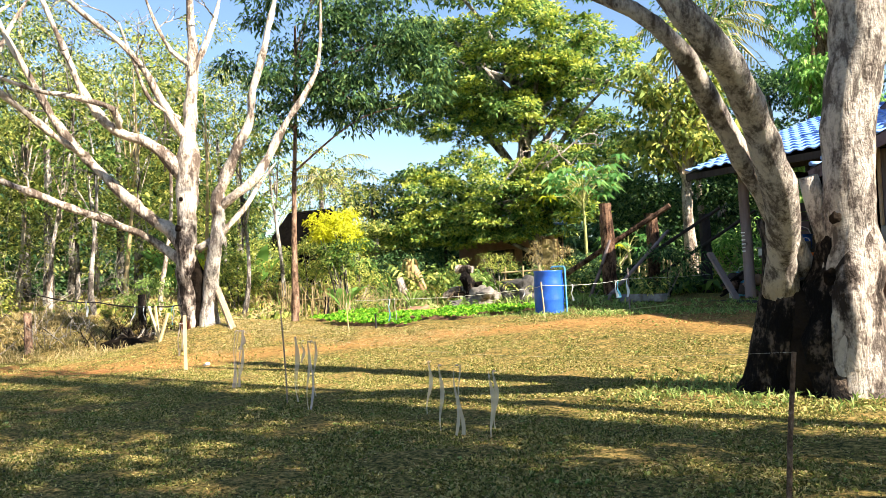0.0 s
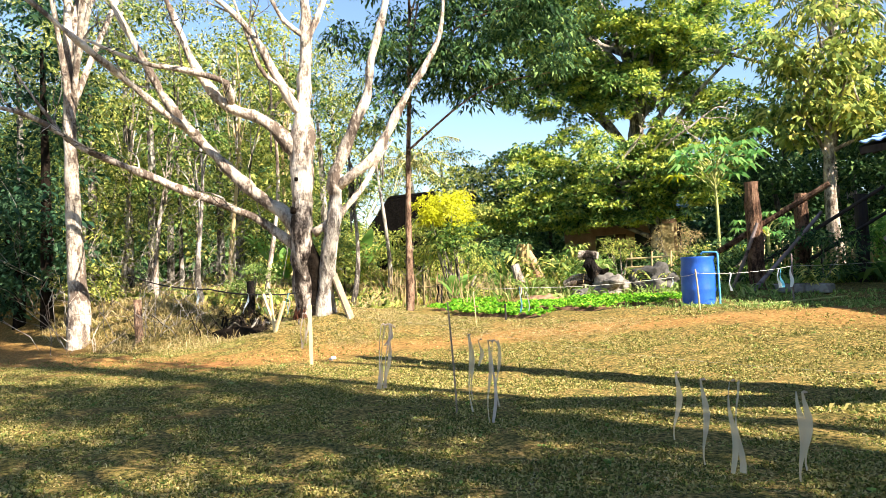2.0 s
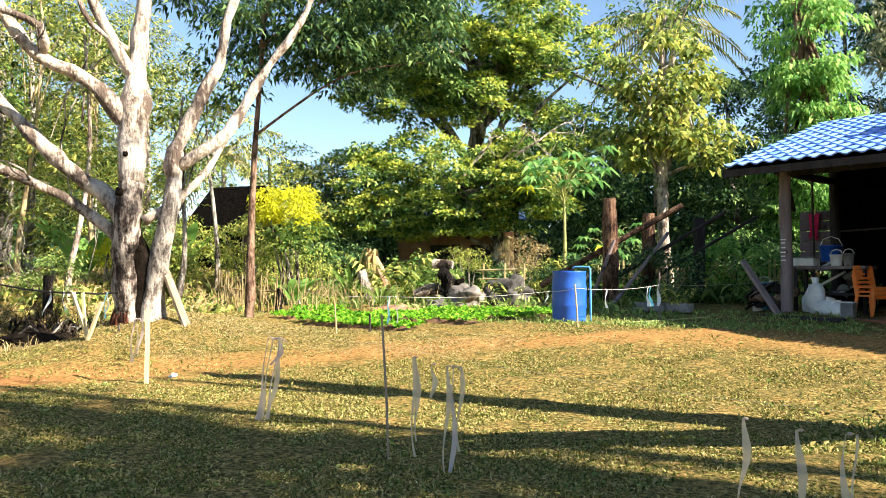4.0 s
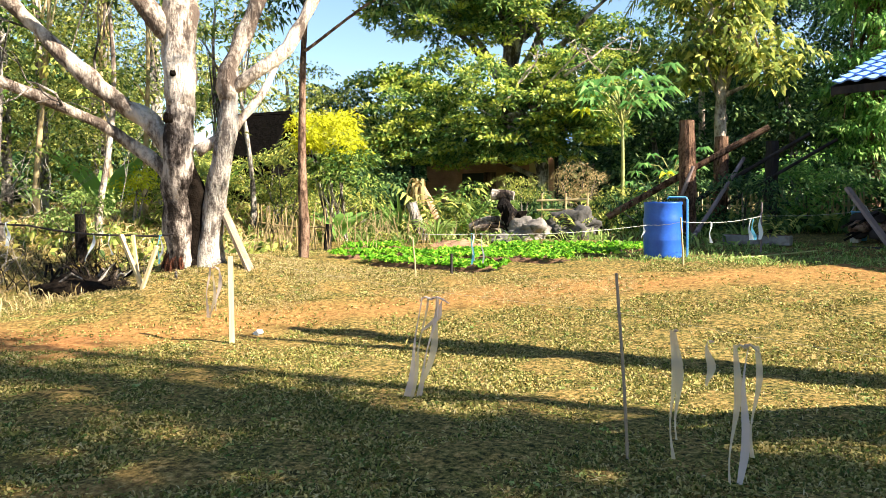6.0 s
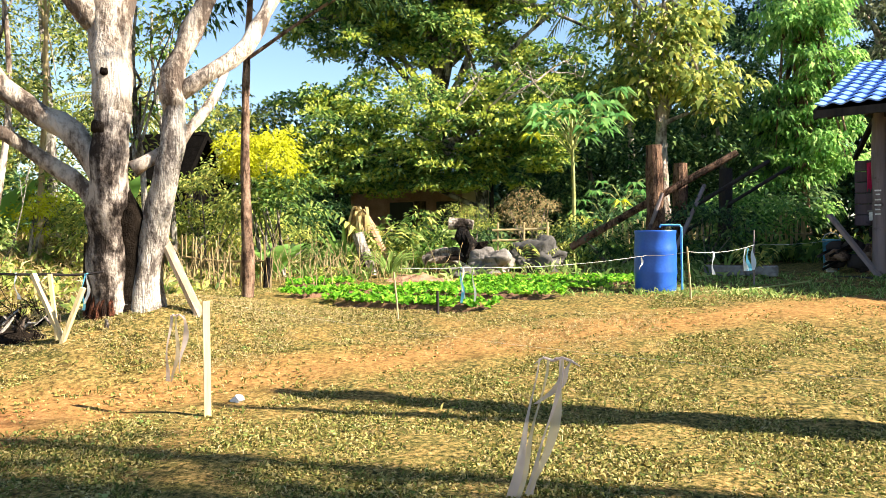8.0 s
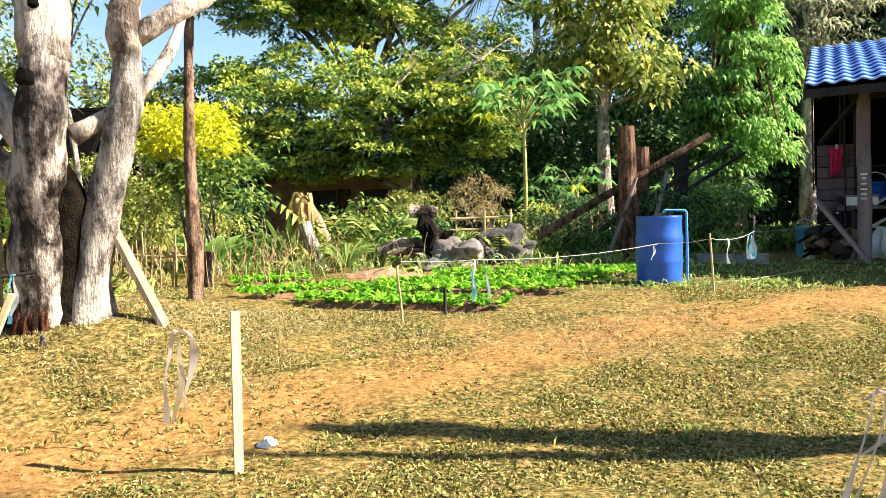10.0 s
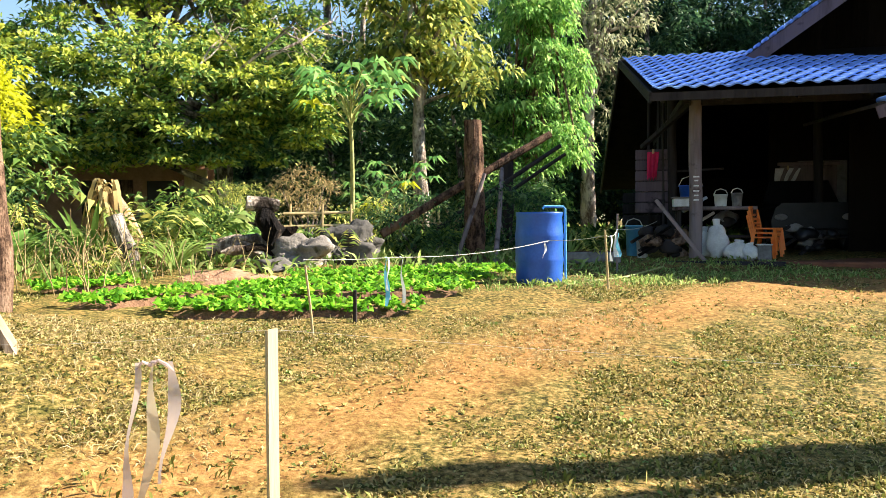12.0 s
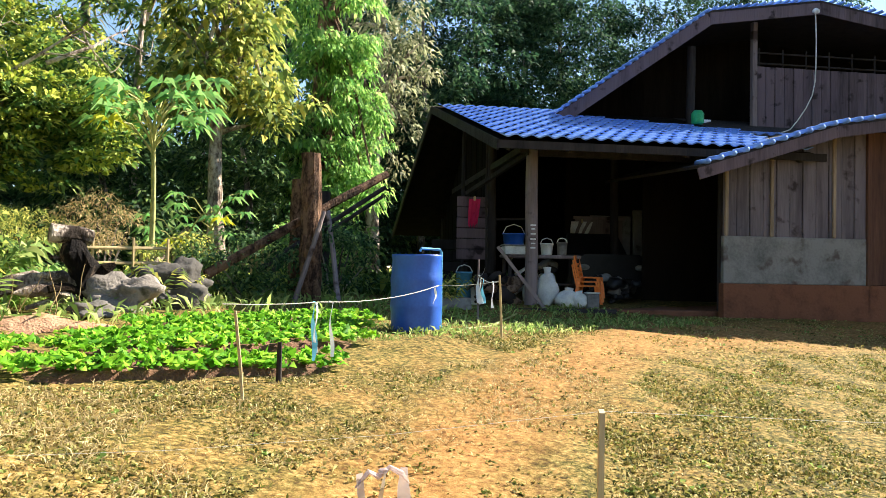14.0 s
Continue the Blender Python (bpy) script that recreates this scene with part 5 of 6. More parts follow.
solid("doorstep_log", Geo().tube([house_place(-0.5, -0.55, -0.03), house_place(1.2, -0.6, -0.03)], 0.05, 8, 0.1), WOOD_OLD, house_place(0.3, -0.6, -0.1), "old pole lying along the porch edge", "log")


def cloth(u, v, z, w, h, mat, label):
    vs, fs, n, m = [], [], 10, 8
    for j in range(m + 1):
        for i in range(n + 1):
            vs.append((-w / 2 + w * i / n * (1 - 0.25 * j / m), 0.05 * math.sin(i * 1.7 + j * 0.3) * (0.3 + j / m), -h * j / m * (1 + 0.1 * math.sin(i * 2))))
    fs = [(j * (n + 1) + i, j * (n + 1) + i + 1, (j + 1) * (n + 1) + i + 1, (j + 1) * (n + 1) + i) for j in range(m) for i in range(n)]
    th = in_house("cloth", u, v, z, label, "cloth")
    part("fabric", Geo().add(vs, fs), mat, th, smooth=True)
    part("peg", Geo().box(-0.02, -0.02, -0.03, 0.02, 0.02, 0.05, 0.005), WOOD_LIGHT, th)


cloth(-0.5, 2.30, 1.92, 0.22, 0.5, RED, "crimson cloth hanging on the plank partition")
cloth(2.35, 4.5, 1.7, 0.5, 0.3, WHITE, "pale rag hanging inside the porch")
g = Geo()
g.box(2.2, 4.5, 1.0, 3.3, 4.56, 1.75)
b = in_house("notice_board", 0, 0, 0, "faded pale board on the inner wall", "board")
part("panel", g, WOOD_GREY, b)
part("frame", Geo().box(2.15, 4.48, 1.75, 3.35, 4.54, 1.82), WOOD_GREY, b)
th = in_house("watering_can", 3.75, 1.9, 3.46, "green plastic can lying on the blue roof", "can")
part("body", Geo().lathe([(0.1, 0), (0.12, 0.03), (0.12, 0.2), (0.08, 0.26)], 14), GREEN, th, smooth=True)
part("spout", Geo().tube([(0.1, 0, 0.06), (0.26, 0, 0.08)], [0.04, 0.02], 7), WHITE, th)

# ---- drum ----
def drum():
    base = on(2.05, 18.55, -0.01)
    th = thing("water_drum", base, "blue plastic drum full of water on the grass", "drum")
    r, h = 0.285, 0.86
    prof = [(r * 0.93, 0), (r * 0.97, 0.015), (r * 0.985, 0.06), (r * 1.0, 0.22), (r * 1.03, 0.27), (r * 1.03, 0.30), (r * 1.01, 0.33), (r * 1.015, 0.52), (r * 1.03, 0.56), (r * 1.03, 0.59), (r * 1.0, 0.63), (r * 0.97, 0.80), (r * 0.99, 0.82), (r * 1.0, 0.85), (r * 0.99, h), (r * 0.93, h), (r * 0.92, h - 0.03), (r * 0.2, h - 0.035)]
    part("barrel", Geo().lathe(prof, 40), DRUM, th, smooth=True)
    g = Geo()
    for a in (0.8, 3.3):
        g.lathe([(0.035, 0), (0.035, 0.03), (0.02, 0.035)], 12, (0.16 * math.cos(a), 0.16 * math.sin(a), h - 0.035))
        part("bung", g, DRUM, th)
        g = Geo()
    part("water_pipe", Geo().tube([(0.36, 0.02, -0.1), (0.355, 0.02, 0.5), (0.35, 0.02, 0.9), (0.33, 0.02, 0.925), (0.2, 0.03, 0.93), (0.08, 0.03, 0.93), (0.06, 0.03, 0.90)], 0.016, 8), PIPE, th, "pale blue water pipe")
    part("hose", Geo().tube([(0.36, 0.0, 0.0), (0.6, -0.2, 0.02), (1.0, -0.1, 0.03), (1.5, 0.3, 0.05), (2.2, 0.8, 0.1)], 0.012, 6), STEM_GREEN, th, "thin green hose")


drum()

# ---- stakes, cords and ribbons ----
def stake(x, y, h, r, mat, label, lean=(0, 0), split=False):
    base = on(x, y)
    g = Geo()
    if split:
        beam(g, (0, 0, -0.15), (lean[0], lean[1], h), r * 2.8, r * 0.7)
    else:
        g.tube([(0, 0, -0.15), (lean[0] * 0.4, lean[1] * 0.4 + 0.006, h * 0.4), (lean[0], lean[1], h)], [r, r * 0.92, r * 0.8], 8, 0.06)
    ob = new("stake", g.mesh("stake", mat))
    ob.location = base
    ob.rotation_euler = (0, 0, radians(46 if split else 0))
    tagged(ob, label, "stake", "stakes of the yard")
    return (base[0] + lean[0], base[1] + lean[1], base[2] + h)


def sag(a, b, dip, n=9):
    a, b = Vector(a), Vector(b)
    return [a.lerp(b, i / (n - 1)) - Vector((0, 0, dip * 4 * (i / (n - 1)) * (1 - i / (n - 1)))) for i in range(n)]


def cord(pts, r, label, mat=ROPE):
    p = tuple(pts[0])
    solid("cord", Geo().tube(pts, r, 5), mat, p, label, "cord")


def ribbon(x, y, z, length, mats, label, sway=(0.0, 0.0), wide=0.042):
    """Strips of plastic tape knotted on a cord."""
    th = thing("ribbon", (x, y, z), label, "ribbon", "ribbons tied along the cords")
    part("knot", Geo().ball((0, 0, 0), 0.008, (1.6, 1, 0.9), 0.3, x, 2), mats[0], th)
    if len(mats) > 2:
        s = len(mats) * wide * 0.36
        part("fold", Geo().tube([(-s * 1.2, 0.01, -0.03), (-s * 0.7, 0, 0.004), (-s * 0.2, 0.006, -0.012), (s * 0.3, 0, 0.006), (s * 0.8, -0.006, -0.01), (s * 1.25, 0, -0.035)], [0.002, 0.006, 0.008, 0.006, 0.007, 0.002], 6), mats[0], th, "gathered fold over the cord")
    for k, mat in enumerate(mats):
        vs, fs, n = [], [], 10
        ln = length * (1 - (0.18 * k if k < 4 else 0.75) * rng.random())
        o = (k - (len(mats) - 1) / 2) * wide * 0.9 + rng.normal() * wide * 0.25
        ph, tw = rng.random() * 6, 0.5 + rng.random()
        for i in range(n + 1):
            t = i / n
            a = 0.35 * math.sin(ph + t * 4 * tw)
            w = wide * (0.45 + 0.55 * min(1, 3 * t)) * (0.6 + 0.4 * math.cos(t * 5 + ph)) * 0.5
            cx, cy = o + sway[0] * t ** 1.5 + 0.012 * math.sin(t * 7 + ph), sway[1] * t ** 1.5 + 0.012 * math.cos(t * 6 + ph)
            vs += [(cx - w * math.cos(a), cy - w * math.sin(a), -ln * t), (cx + w * math.cos(a), cy + w * math.sin(a), -ln * t)]
        fs = [(2 * i, 2 * i + 1, 2 * i + 3, 2 * i + 2) for i in range(n)]
        part("strip", Geo().add(vs, fs), mat, th, smooth=True)


s1 = stake(-1.40, 12.56, 0.85, 0.018, WOOD_LIGHT, "pale split-wood stake standing in the grass", (0.005, 0.0), True)
s2 = stake(2.61, 10.6, 0.98, 0.0095, WOOD_DRY, "thin brown bamboo stake holding a cord", (-0.075, 0.02))
s3 = stake(7.63, 9.0, 0.77, 0.015, BARK_BROWN, "thin dark brown wooden stake in the grass", (0.08, -0.02))
cord(sag((-2.6, 13.3, 0.28), s1, 0.02, 4) + sag(s1, (s2[0], s2[1], 0.30), 0.04)[1:] + sag((s2[0], s2[1], 0.30), s3, 0.12)[1:], 0.0004, "thin pale cord strung between the stakes")
ribbon(1.23, 11.26, 0.25, 0.78, [RIBBON_PINK, RIBBON_TAN, RIBBON_PINK, RIBBON_TAN, RIBBON_PINK], "long faded pink ribbons fluttering on the cord", (-0.18, 0.08), 0.05)
ribbon(-1.80, 12.83, 0.25, 0.52, [RIBBON_PINK, RIBBON_TAN, RIBBON_PINK], "faded translucent ribbons hanging by the pale stake", (-0.05, 0.0), 0.05)
ribbon(2.85, 10.5, 0.24, 0.66, [RIBBON_TAN, RIBBON_TAN], "tan ribbon hanging near the bamboo stake", (0.01, 0.0))
ribbon(3.02, 10.42, 0.21, 0.22, [RIBBON_TAN], "short torn tan ribbon on the cord")
ribbon(3.18, 10.36, 0.21, 0.68, [RIBBON_TAN, RIBBON_PINK, RIBBON_TAN], "bunch of long tan ribbons on the cord", (-0.02, 0.0))
ribbon(4.89, 9.86, 0.10, 0.42, [RIBBON_TAN], "thin tan ribbon hanging low on the cord", (-0.03, 0.0))
ribbon(5.12, 9.66, 0.10, 0.5, [RIBBON_TAN], "tan ribbon hanging low on the cord", (0.0, 0.0))
ribbon(5.31, 9.60, 0.11, 0.52, [RIBBON_TAN, RIBBON_TAN], "pair of tan ribbons parted on the cord", (0.0, 0.0))
ribbon(5.72, 9.42, 0.10, 0.46, [RIBBON_TAN, RIBBON_TAN], "broad tan ribbon hanging low on the cord", (0.0, 0.0))

a1 = stake(-0.93, 15.95, 0.55, 0.012, BAMBOO, "thin bamboo stake at the bed's edge", (-0.06, 0.03))
a2 = stake(2.43, 17.48, 0.66, 0.014, BAMBOO, "short brown stake beside the blue drum", (-0.05, 0.0))
a3 = stake(3.45, 19.2, 0.80, 0.016, WOOD_GREY, "short grey stake in the house's shade")
a4 = stake(-0.55, 16.3, 0.28, 0.02, WOOD_OLD, "stubby dark peg in the bed")
cord(sag((-0.98, 16.25, 0.44), (-0.22, 16.36, 0.44), 0.01, 4) + sag((-0.22, 16.36, 0.44), (1.9, 17.9, 0.52), 0.05)[1:] + sag((1.9, 17.9, 0.52), (2.40, 17.48, 0.58), 0.02, 4)[1:] + sag((2.40, 17.48, 0.58), (3.45, 19.2, 0.62), 0.05)[1:] + sag((3.45, 19.2, 0.62), house_place(-0.5, 1.2, 0.62), 0.05, 5)[1:], 0.0032, "white cord fencing off the vegetable bed")
ribbon(-0.27, 16.36, 0.44, 0.42, [RIBBON_BLUE, RIBBON_WHITE], "pale blue and white ribbons tied on the white cord")
ribbon(-0.14, 16.37, 0.44, 0.40, [RIBBON_WHITE], "white ribbon tied on the white cord", (0.01, 0.0), 0.03)
ribbon(1.86, 17.87, 0.51, 0.18, [RIBBON_WHITE], "short white ribbon before the blue drum", (-0.03, 0.0), 0.03)
ribbon(2.75, 18.05, 0.56, 0.30, [RIBBON_WHITE], "white rag knotted on the cord", (0.0, 0.0), 0.05)
ribbon(3.30, 18.95, 0.58, 0.32, [RIBBON_WHITE, RIBBON_BLUE], "white and blue rags hanging on the cord", (0.02, 0.0), 0.07)
ribbon(3.44, 19.18, 0.62, 0.36, [RIBBON_WHITE], "white rag hanging from the grey stake", (0.0, 0.0), 0.07)


def crossed_sticks():
    th = thing("crossed_sticks", on(-3.65, 13.83), "two pale sticks crossed and tied at the fence", "stakes")
    part("stick", beam(Geo(), (0.04, 0, -0.08), (-0.34, 0.02, 0.66), 0.055, 0.035), WOOD_LIGHT, th)
    part("stick", beam(Geo(), (-0.03, -0.03, -0.08), (0.22, 0.01, 0.53), 0.05, 0.035), WOOD_LIGHT, th)
    part("stick", beam(Geo(), (-0.11, 0.06, -0.08), (-0.17, 0.04, 0.66), 0.04, 0.03), WOOD_LIGHT, th)


crossed_sticks()
solid("leaning_board", beam(Geo(), on(-2.72, 14.75, -0.05), (-3.15, 14.75, 0.82), 0.14, 0.04), WOOD_DRY, on(-2.72, 14.75, -0.05), "worn pale board leaning on the big tree", "board")
cord(sag((-3.4, 14.1, 0.52), (-3.95, 14.0, 0.5), 0.02, 4) + sag((-3.95, 14.0, 0.5), (-5.6, 13.9, 0.62), 0.04)[1:] + sag((-5.6, 13.9, 0.62), (-9.0, 14.3, 0.95), 0.08)[1:], 0.014, "dark cord fence running from the big tree", WOOD_OLD)
ribbon(-4.55, 13.95, 0.52, 0.36, [RIBBON_WHITE], "white rag on the dark fence cord", (-0.16, 0.0), 0.06)
ribbon(-4.3, 13.97, 0.51, 0.26, [RIBBON_WHITE], "short white rag on the dark fence cord", (0.02, 0.0), 0.05)
ribbon(-3.55, 14.05, 0.50, 0.36, [RIBBON_BLUE, RIBBON_WHITE], "pale blue rag tied beside the big tree", (-0.03, 0.0), 0.05)
ribbon(-6.0, 13.9, 0.66, 0.32, [RIBBON_WHITE, RIBBON_WHITE], "grey-white rags on the dark fence cord", (0.0, 0.0), 0.07)


def log_post(x, y, h, r, mat, label, lean=(0, 0), name="post"):
    base = on(x, y, -0.02)
    g = Geo()
    g.tube([(0, 0, -0.2), (lean[0] * 0.3, lean[1] * 0.3, h * 0.3), (lean[0] * 0.7, lean[1] * 0.7, h * 0.7), (lean[0], lean[1], h)], [r * 1.1, r, r * 0.95, r * 0.9], 12, 0.12)
    ob = new(name, g.mesh(name, mat, False))
    ob.location = base
    return tagged(ob, label, name, "old timber posts" if name == "post" else "")


log_post(-6.3, 15.4, 0.75, 0.085, BARK_CHAR_SHADE, "broken dark stump behind the fence", name="stump")
log_post(-4.75, 15.6, 0.85, 0.06, BARK_DARK, "dark fence post behind the big tree", (0.02, 0))
log_post(-6.9, 13.2, 0.8, 0.08, BARK_BROWN, "short brown forked stump at the fence", (-0.2, 0.1), "stump")
log_post(-3.95, 18.8, 0.5, 0.07, BARK_CHAR_SHADE, "charred stump among dry stalks", (0.05, 0), "stump")
# ruin of heavy posts and fallen beams
log_post(2.22, 21.64, 2.25, 0.16, WOOD_RED, "heavy red-brown timber post still standing", (-0.03, 0))
log_post(2.75, 23.3, 2.05, 0.15, WOOD_RED, "shorter weathered timber post with broken end", (0.02, 0))
log_post(3.75, 24.4, 2.0, 0.14, WOOD_OLD, "dark timber post near the house", (0.02, 0))
for a, b, w, lab in (((0.7, 21.75, 0.55), (3.62, 21.85, 2.2), 0.13, "long fallen beam propped across the post"), ((1.9, 22.9, 0.6), (4.4, 23.2, 2.15), 0.085, "dark beam leaning behind the posts"), ((2.6, 24.0, 0.6), (5.0, 24.3, 2.1), 0.08, "second dark beam leaning by the house"),
                     ((1.78, 21.3, 0.1), (2.32, 21.45, 1.5), 0.07, "grey pole leaning on the heavy post"), ((2.3, 20.9, 0.1), (3.2, 23.1, 1.7), 0.08, "pale pole slanting between the posts")):
    solid("fallen_beam", Geo().tube([a, tuple((p + q) / 2 + 0.02 for p, q in zip(a, b)), b], [w * 0.55, w * 0.5, w * 0.45], 8, 0.1), WOOD_OLD if "dark" in lab else WOOD_RED if "long" in lab else WOOD_GREY, a, lab, "beam", "fallen beams")

for i, (x, y, w) in enumerate(((3.18, 20.15, 0.3), (3.62, 20.1, 0.32))):
    b = thing("planter_box", on(x, y), "low pale concrete planter box in the shade", "planter", "planter boxes", turn=-20)
    part("trough", Geo().box(-w, -0.1, 0, w, 0.1, 0.17, 0.02), CONCRETE, b)
    part("soil", Geo().box(-w + 0.03, -0.07, 0.17, w - 0.03, 0.07, 0.175, 0), EARTH, b)

# ---- rocks, bank and stumps behind the bed ----
def rock(x, y, r, squash, mat, label):
    p = on(x, y)
    solid("boulder", Geo().ball((x, y, p[2] + r * squash[2] * 0.55), r, squash, 0.75, x * 3, 4), mat, p, label, "boulder", "boulders", smooth=True)


rock(-0.60, 20.6, 0.34, (1.1, 0.8, 0.75), STONE, "grey rounded boulder beside the bed")
rock(0.15, 21.3, 0.46, (1.2, 0.9, 0.8), STONE_DARK, "dark mossy boulder behind the bed")
rock(-1.05, 20.1, 0.16, (1.3, 0.9, 0.6), STONE_DARK, "small dark stone on the bank")
g = Geo()
g.ball((-1.65, 19.55, -0.02), 0.6, (1.1, 0.6, 0.3), 0.5, 4)
solid("sandy_bank", g, STRAW, on(-1.9, 19.75), "low pale bank of sandy soil", "bank", smooth=True)
th = thing("burnt_stump", on(-1.1, 20.75), "twisted blackened stump with a broken top", "stump")
part("stem", Geo().tube([(0.16, 0, -0.2), (0.14, 0, 0.1), (0.06, 0.01, 0.32), (0.08, 0, 0.5), (0.0, 0.01, 0.68), (-0.02, 0.01, 0.86)], [0.19, 0.15, 0.12, 0.13, 0.11, 0.08], 16, 0.7), BARK_CHAR_SHADE, th)
part("broken_limb", Geo().tube([(0.16, 0.02, 0.84), (0.0, 0, 0.87), (-0.27, -0.02, 0.90)], [0.08, 0.095, 0.09], 12, 0.3), BARK_MOTTLED, th, "weathered broken end")
for p, q, r, m in (((0.1, -0.04, 0.25), (-0.45, -0.1, 0.42), 0.05, BARK_GREY), ((0.12, 0.0, 0.18), (-0.30, -0.15, 0.26), 0.06, BARK_DARK), ((0.1, 0.05, 0.4), (-0.25, 0.05, 0.62), 0.04, BARK_MOTTLED), ((0.15, 0.0, 0.3), (0.42, 0.0, 0.55), 0.05, BARK_DARK), ((0.2, -0.05, 0.1), (0.5, -0.1, 0.0), 0.07, BARK_DARK), ((0.05, 0.0, 0.1), (-0.5, -0.1, 0.05), 0.06, BARK_PALE), ((0.05, 0.0, 0.15), (-0.62, -0.15, 0.22), 0.07, BARK_PALE)):
    mid = tuple((i + j) / 2 + d for i, j, d in zip(p, q, (0.02, 0.03, 0.06)))
    part("root", Geo().tube([p, mid, q], [r * 1.3, r, r * 0.35], 9, 0.8), m, th)
solid("driftwood", Geo().tube([(-1.9, 21.0, 0.35), (-1.5, 20.95, 0.45), (-1.1, 20.9, 0.35)], [0.09, 0.13, 0.06], 9, 0.3), BARK_PALE, (-1.5, 20.95, 0.12), "bleached log lying on the bank", "log")
solid("leaning_log", Geo().tube([(-2.72, 20.6, 0.0), (-2.9, 20.62, 0.4), (-3.05, 20.65, 0.85)], [0.13, 0.12, 0.10], 10, 0.2), BARK_GREY, (-2.72, 20.6, 0.05), "grey log leaning in the ferns", "log")
solid("bleached_branch", Geo().tube([(0.75, 25.2, 0.55), (1.2, 25.3, 0.95), (1.5, 25.3, 1.35)], [0.07, 0.06, 0.04], 7, 0.1), BARK_PALE, (0.75, 25.2, 0.13), "curved bleached branch by the papaya", "branch")


def trellis():
    th = thing("bamboo_rail", on(-0.2, 22.0), "low bamboo rail behind the boulders", "fence")
    for z in (0.55, 0.75):
        part("rail", Geo().tube([(-0.6, 0, z), (0.5, 0.05, z + 0.02)], 0.022, 6), BAMBOO, th)
    for x in (-0.5, 0.0, 0.45):
        part("upright", Geo().tube([(x, 0.01, -0.1), (x + 0.01, 0.02, 0.9)], 0.02, 6), BAMBOO, th)


trellis()


def paling(name, label, spots, mat, h, w):
    x, y = spots[0]
    th = thing(name, on(x, y), label, "fence")
    b = tuple(th.location)
    for a, c in zip(spots, spots[1:]):
        n = max(1, int(math.dist(a, c) / (w * (1.35 if w > 0.06 else 3.2))))
        for i in range(n):
            t = i / n
            px, py = a[0] + (c[0] - a[0]) * t + rng.normal() * 0.015, a[1] + (c[1] - a[1]) * t + rng.normal() * 0.03
            hh = h * (0.8 + 0.35 * rng.random())
            z = float(gz(px, py))
            part("paling", Geo().tube([(px, py, z - 0.1), (px + rng.normal() * 0.03, py, z + hh)], [w * 0.42, w * 0.36], 5), mat, th, base=b)
        part("rail", Geo().tube([(*a, float(gz(*a)) + h * 0.6), (*c, float(gz(*c)) + h * 0.6)], 0.02, 5), mat, th, base=b)


paling("paling_fence", "pale split-bamboo paling fence in the sun", [(1.0, 26.9), (3.4, 26.4), (6.0, 26.8)], BAMBOO, 0.95, 0.085)
paling("stick_fence", "uneven fence of dry sticks among weeds", [(-5.6, 19.0), (-4.7, 18.8), (-3.9, 18.9)], STALK, 0.7, 0.035)


def far_house():
    base = on(-3.7, 28.8)
    th = thing("far_house", base, "low far house with pinkish walls and blue roof", "house")
    part("wall", Geo().box(-2.4, 0, 0, 1.7, 0.15, 2.0), BRICK, th)
    part("side_wall", Geo().box(-2.4, 0.15, 0, -2.25, 3.5, 2.0), BRICK, th)
    part("roof", slab(Geo(), [(-3.0, -0.7, 2.35), (2.2, -0.7, 2.35), (2.2, 2.2, 3.3), (-3.0, 2.2, 3.3)], 0.08), TILE, th, "blue metal roof")
    part("wall_pier", Geo().box(1.05, -0.45, 0, 1.55, -0.1, 1.85), WOOD_LIGHT, th, "pale plastered pier lit by the sun")
    for x in (-1.2, 0.2):
        w = part("window", Geo().box(x, -0.03, 0.8, x + 0.7, 0.02, 1.6), BLACK, th, "dark window opening")
        part("shutter", Geo().box(x + 0.72, -0.05, 0.78, x + 1.1, -0.01, 1.62), WOOD_RED, w)
    for x in (-2.6, 1.9):
        part("post", Geo().tube([(x, -0.6, -0.1), (x, -0.6, 2.35)], 0.06, 8), WOOD_OLD, th)


far_house()


def hut():
    base = on(-8.4, 23.2)
    th = thing("hut", base, "small dark hut with a low thatched roof", "hut")
    # Roof and wall carry the shade in their near-black colour.
    part("roof", slab(Geo(), [(-1.1, -0.9, 1.3), (0.9, -0.9, 1.3), (0.8, 0.2, 2.5), (-1.0, 0.2, 2.5)], 0.12), HUT_SHADE, th, "old thatch, coloured black for its shade")
    part("roof", slab(Geo(), [(-1.0, 0.2, 2.5), (0.8, 0.2, 2.5), (0.9, 1.3, 1.3), (-1.1, 1.3, 1.3)], 0.12), HUT_SHADE, th)
    part("wall", Geo().box(-0.8, -0.6, 0, 0.7, 0.9, 1.5), HUT_SHADE, th)


hut()

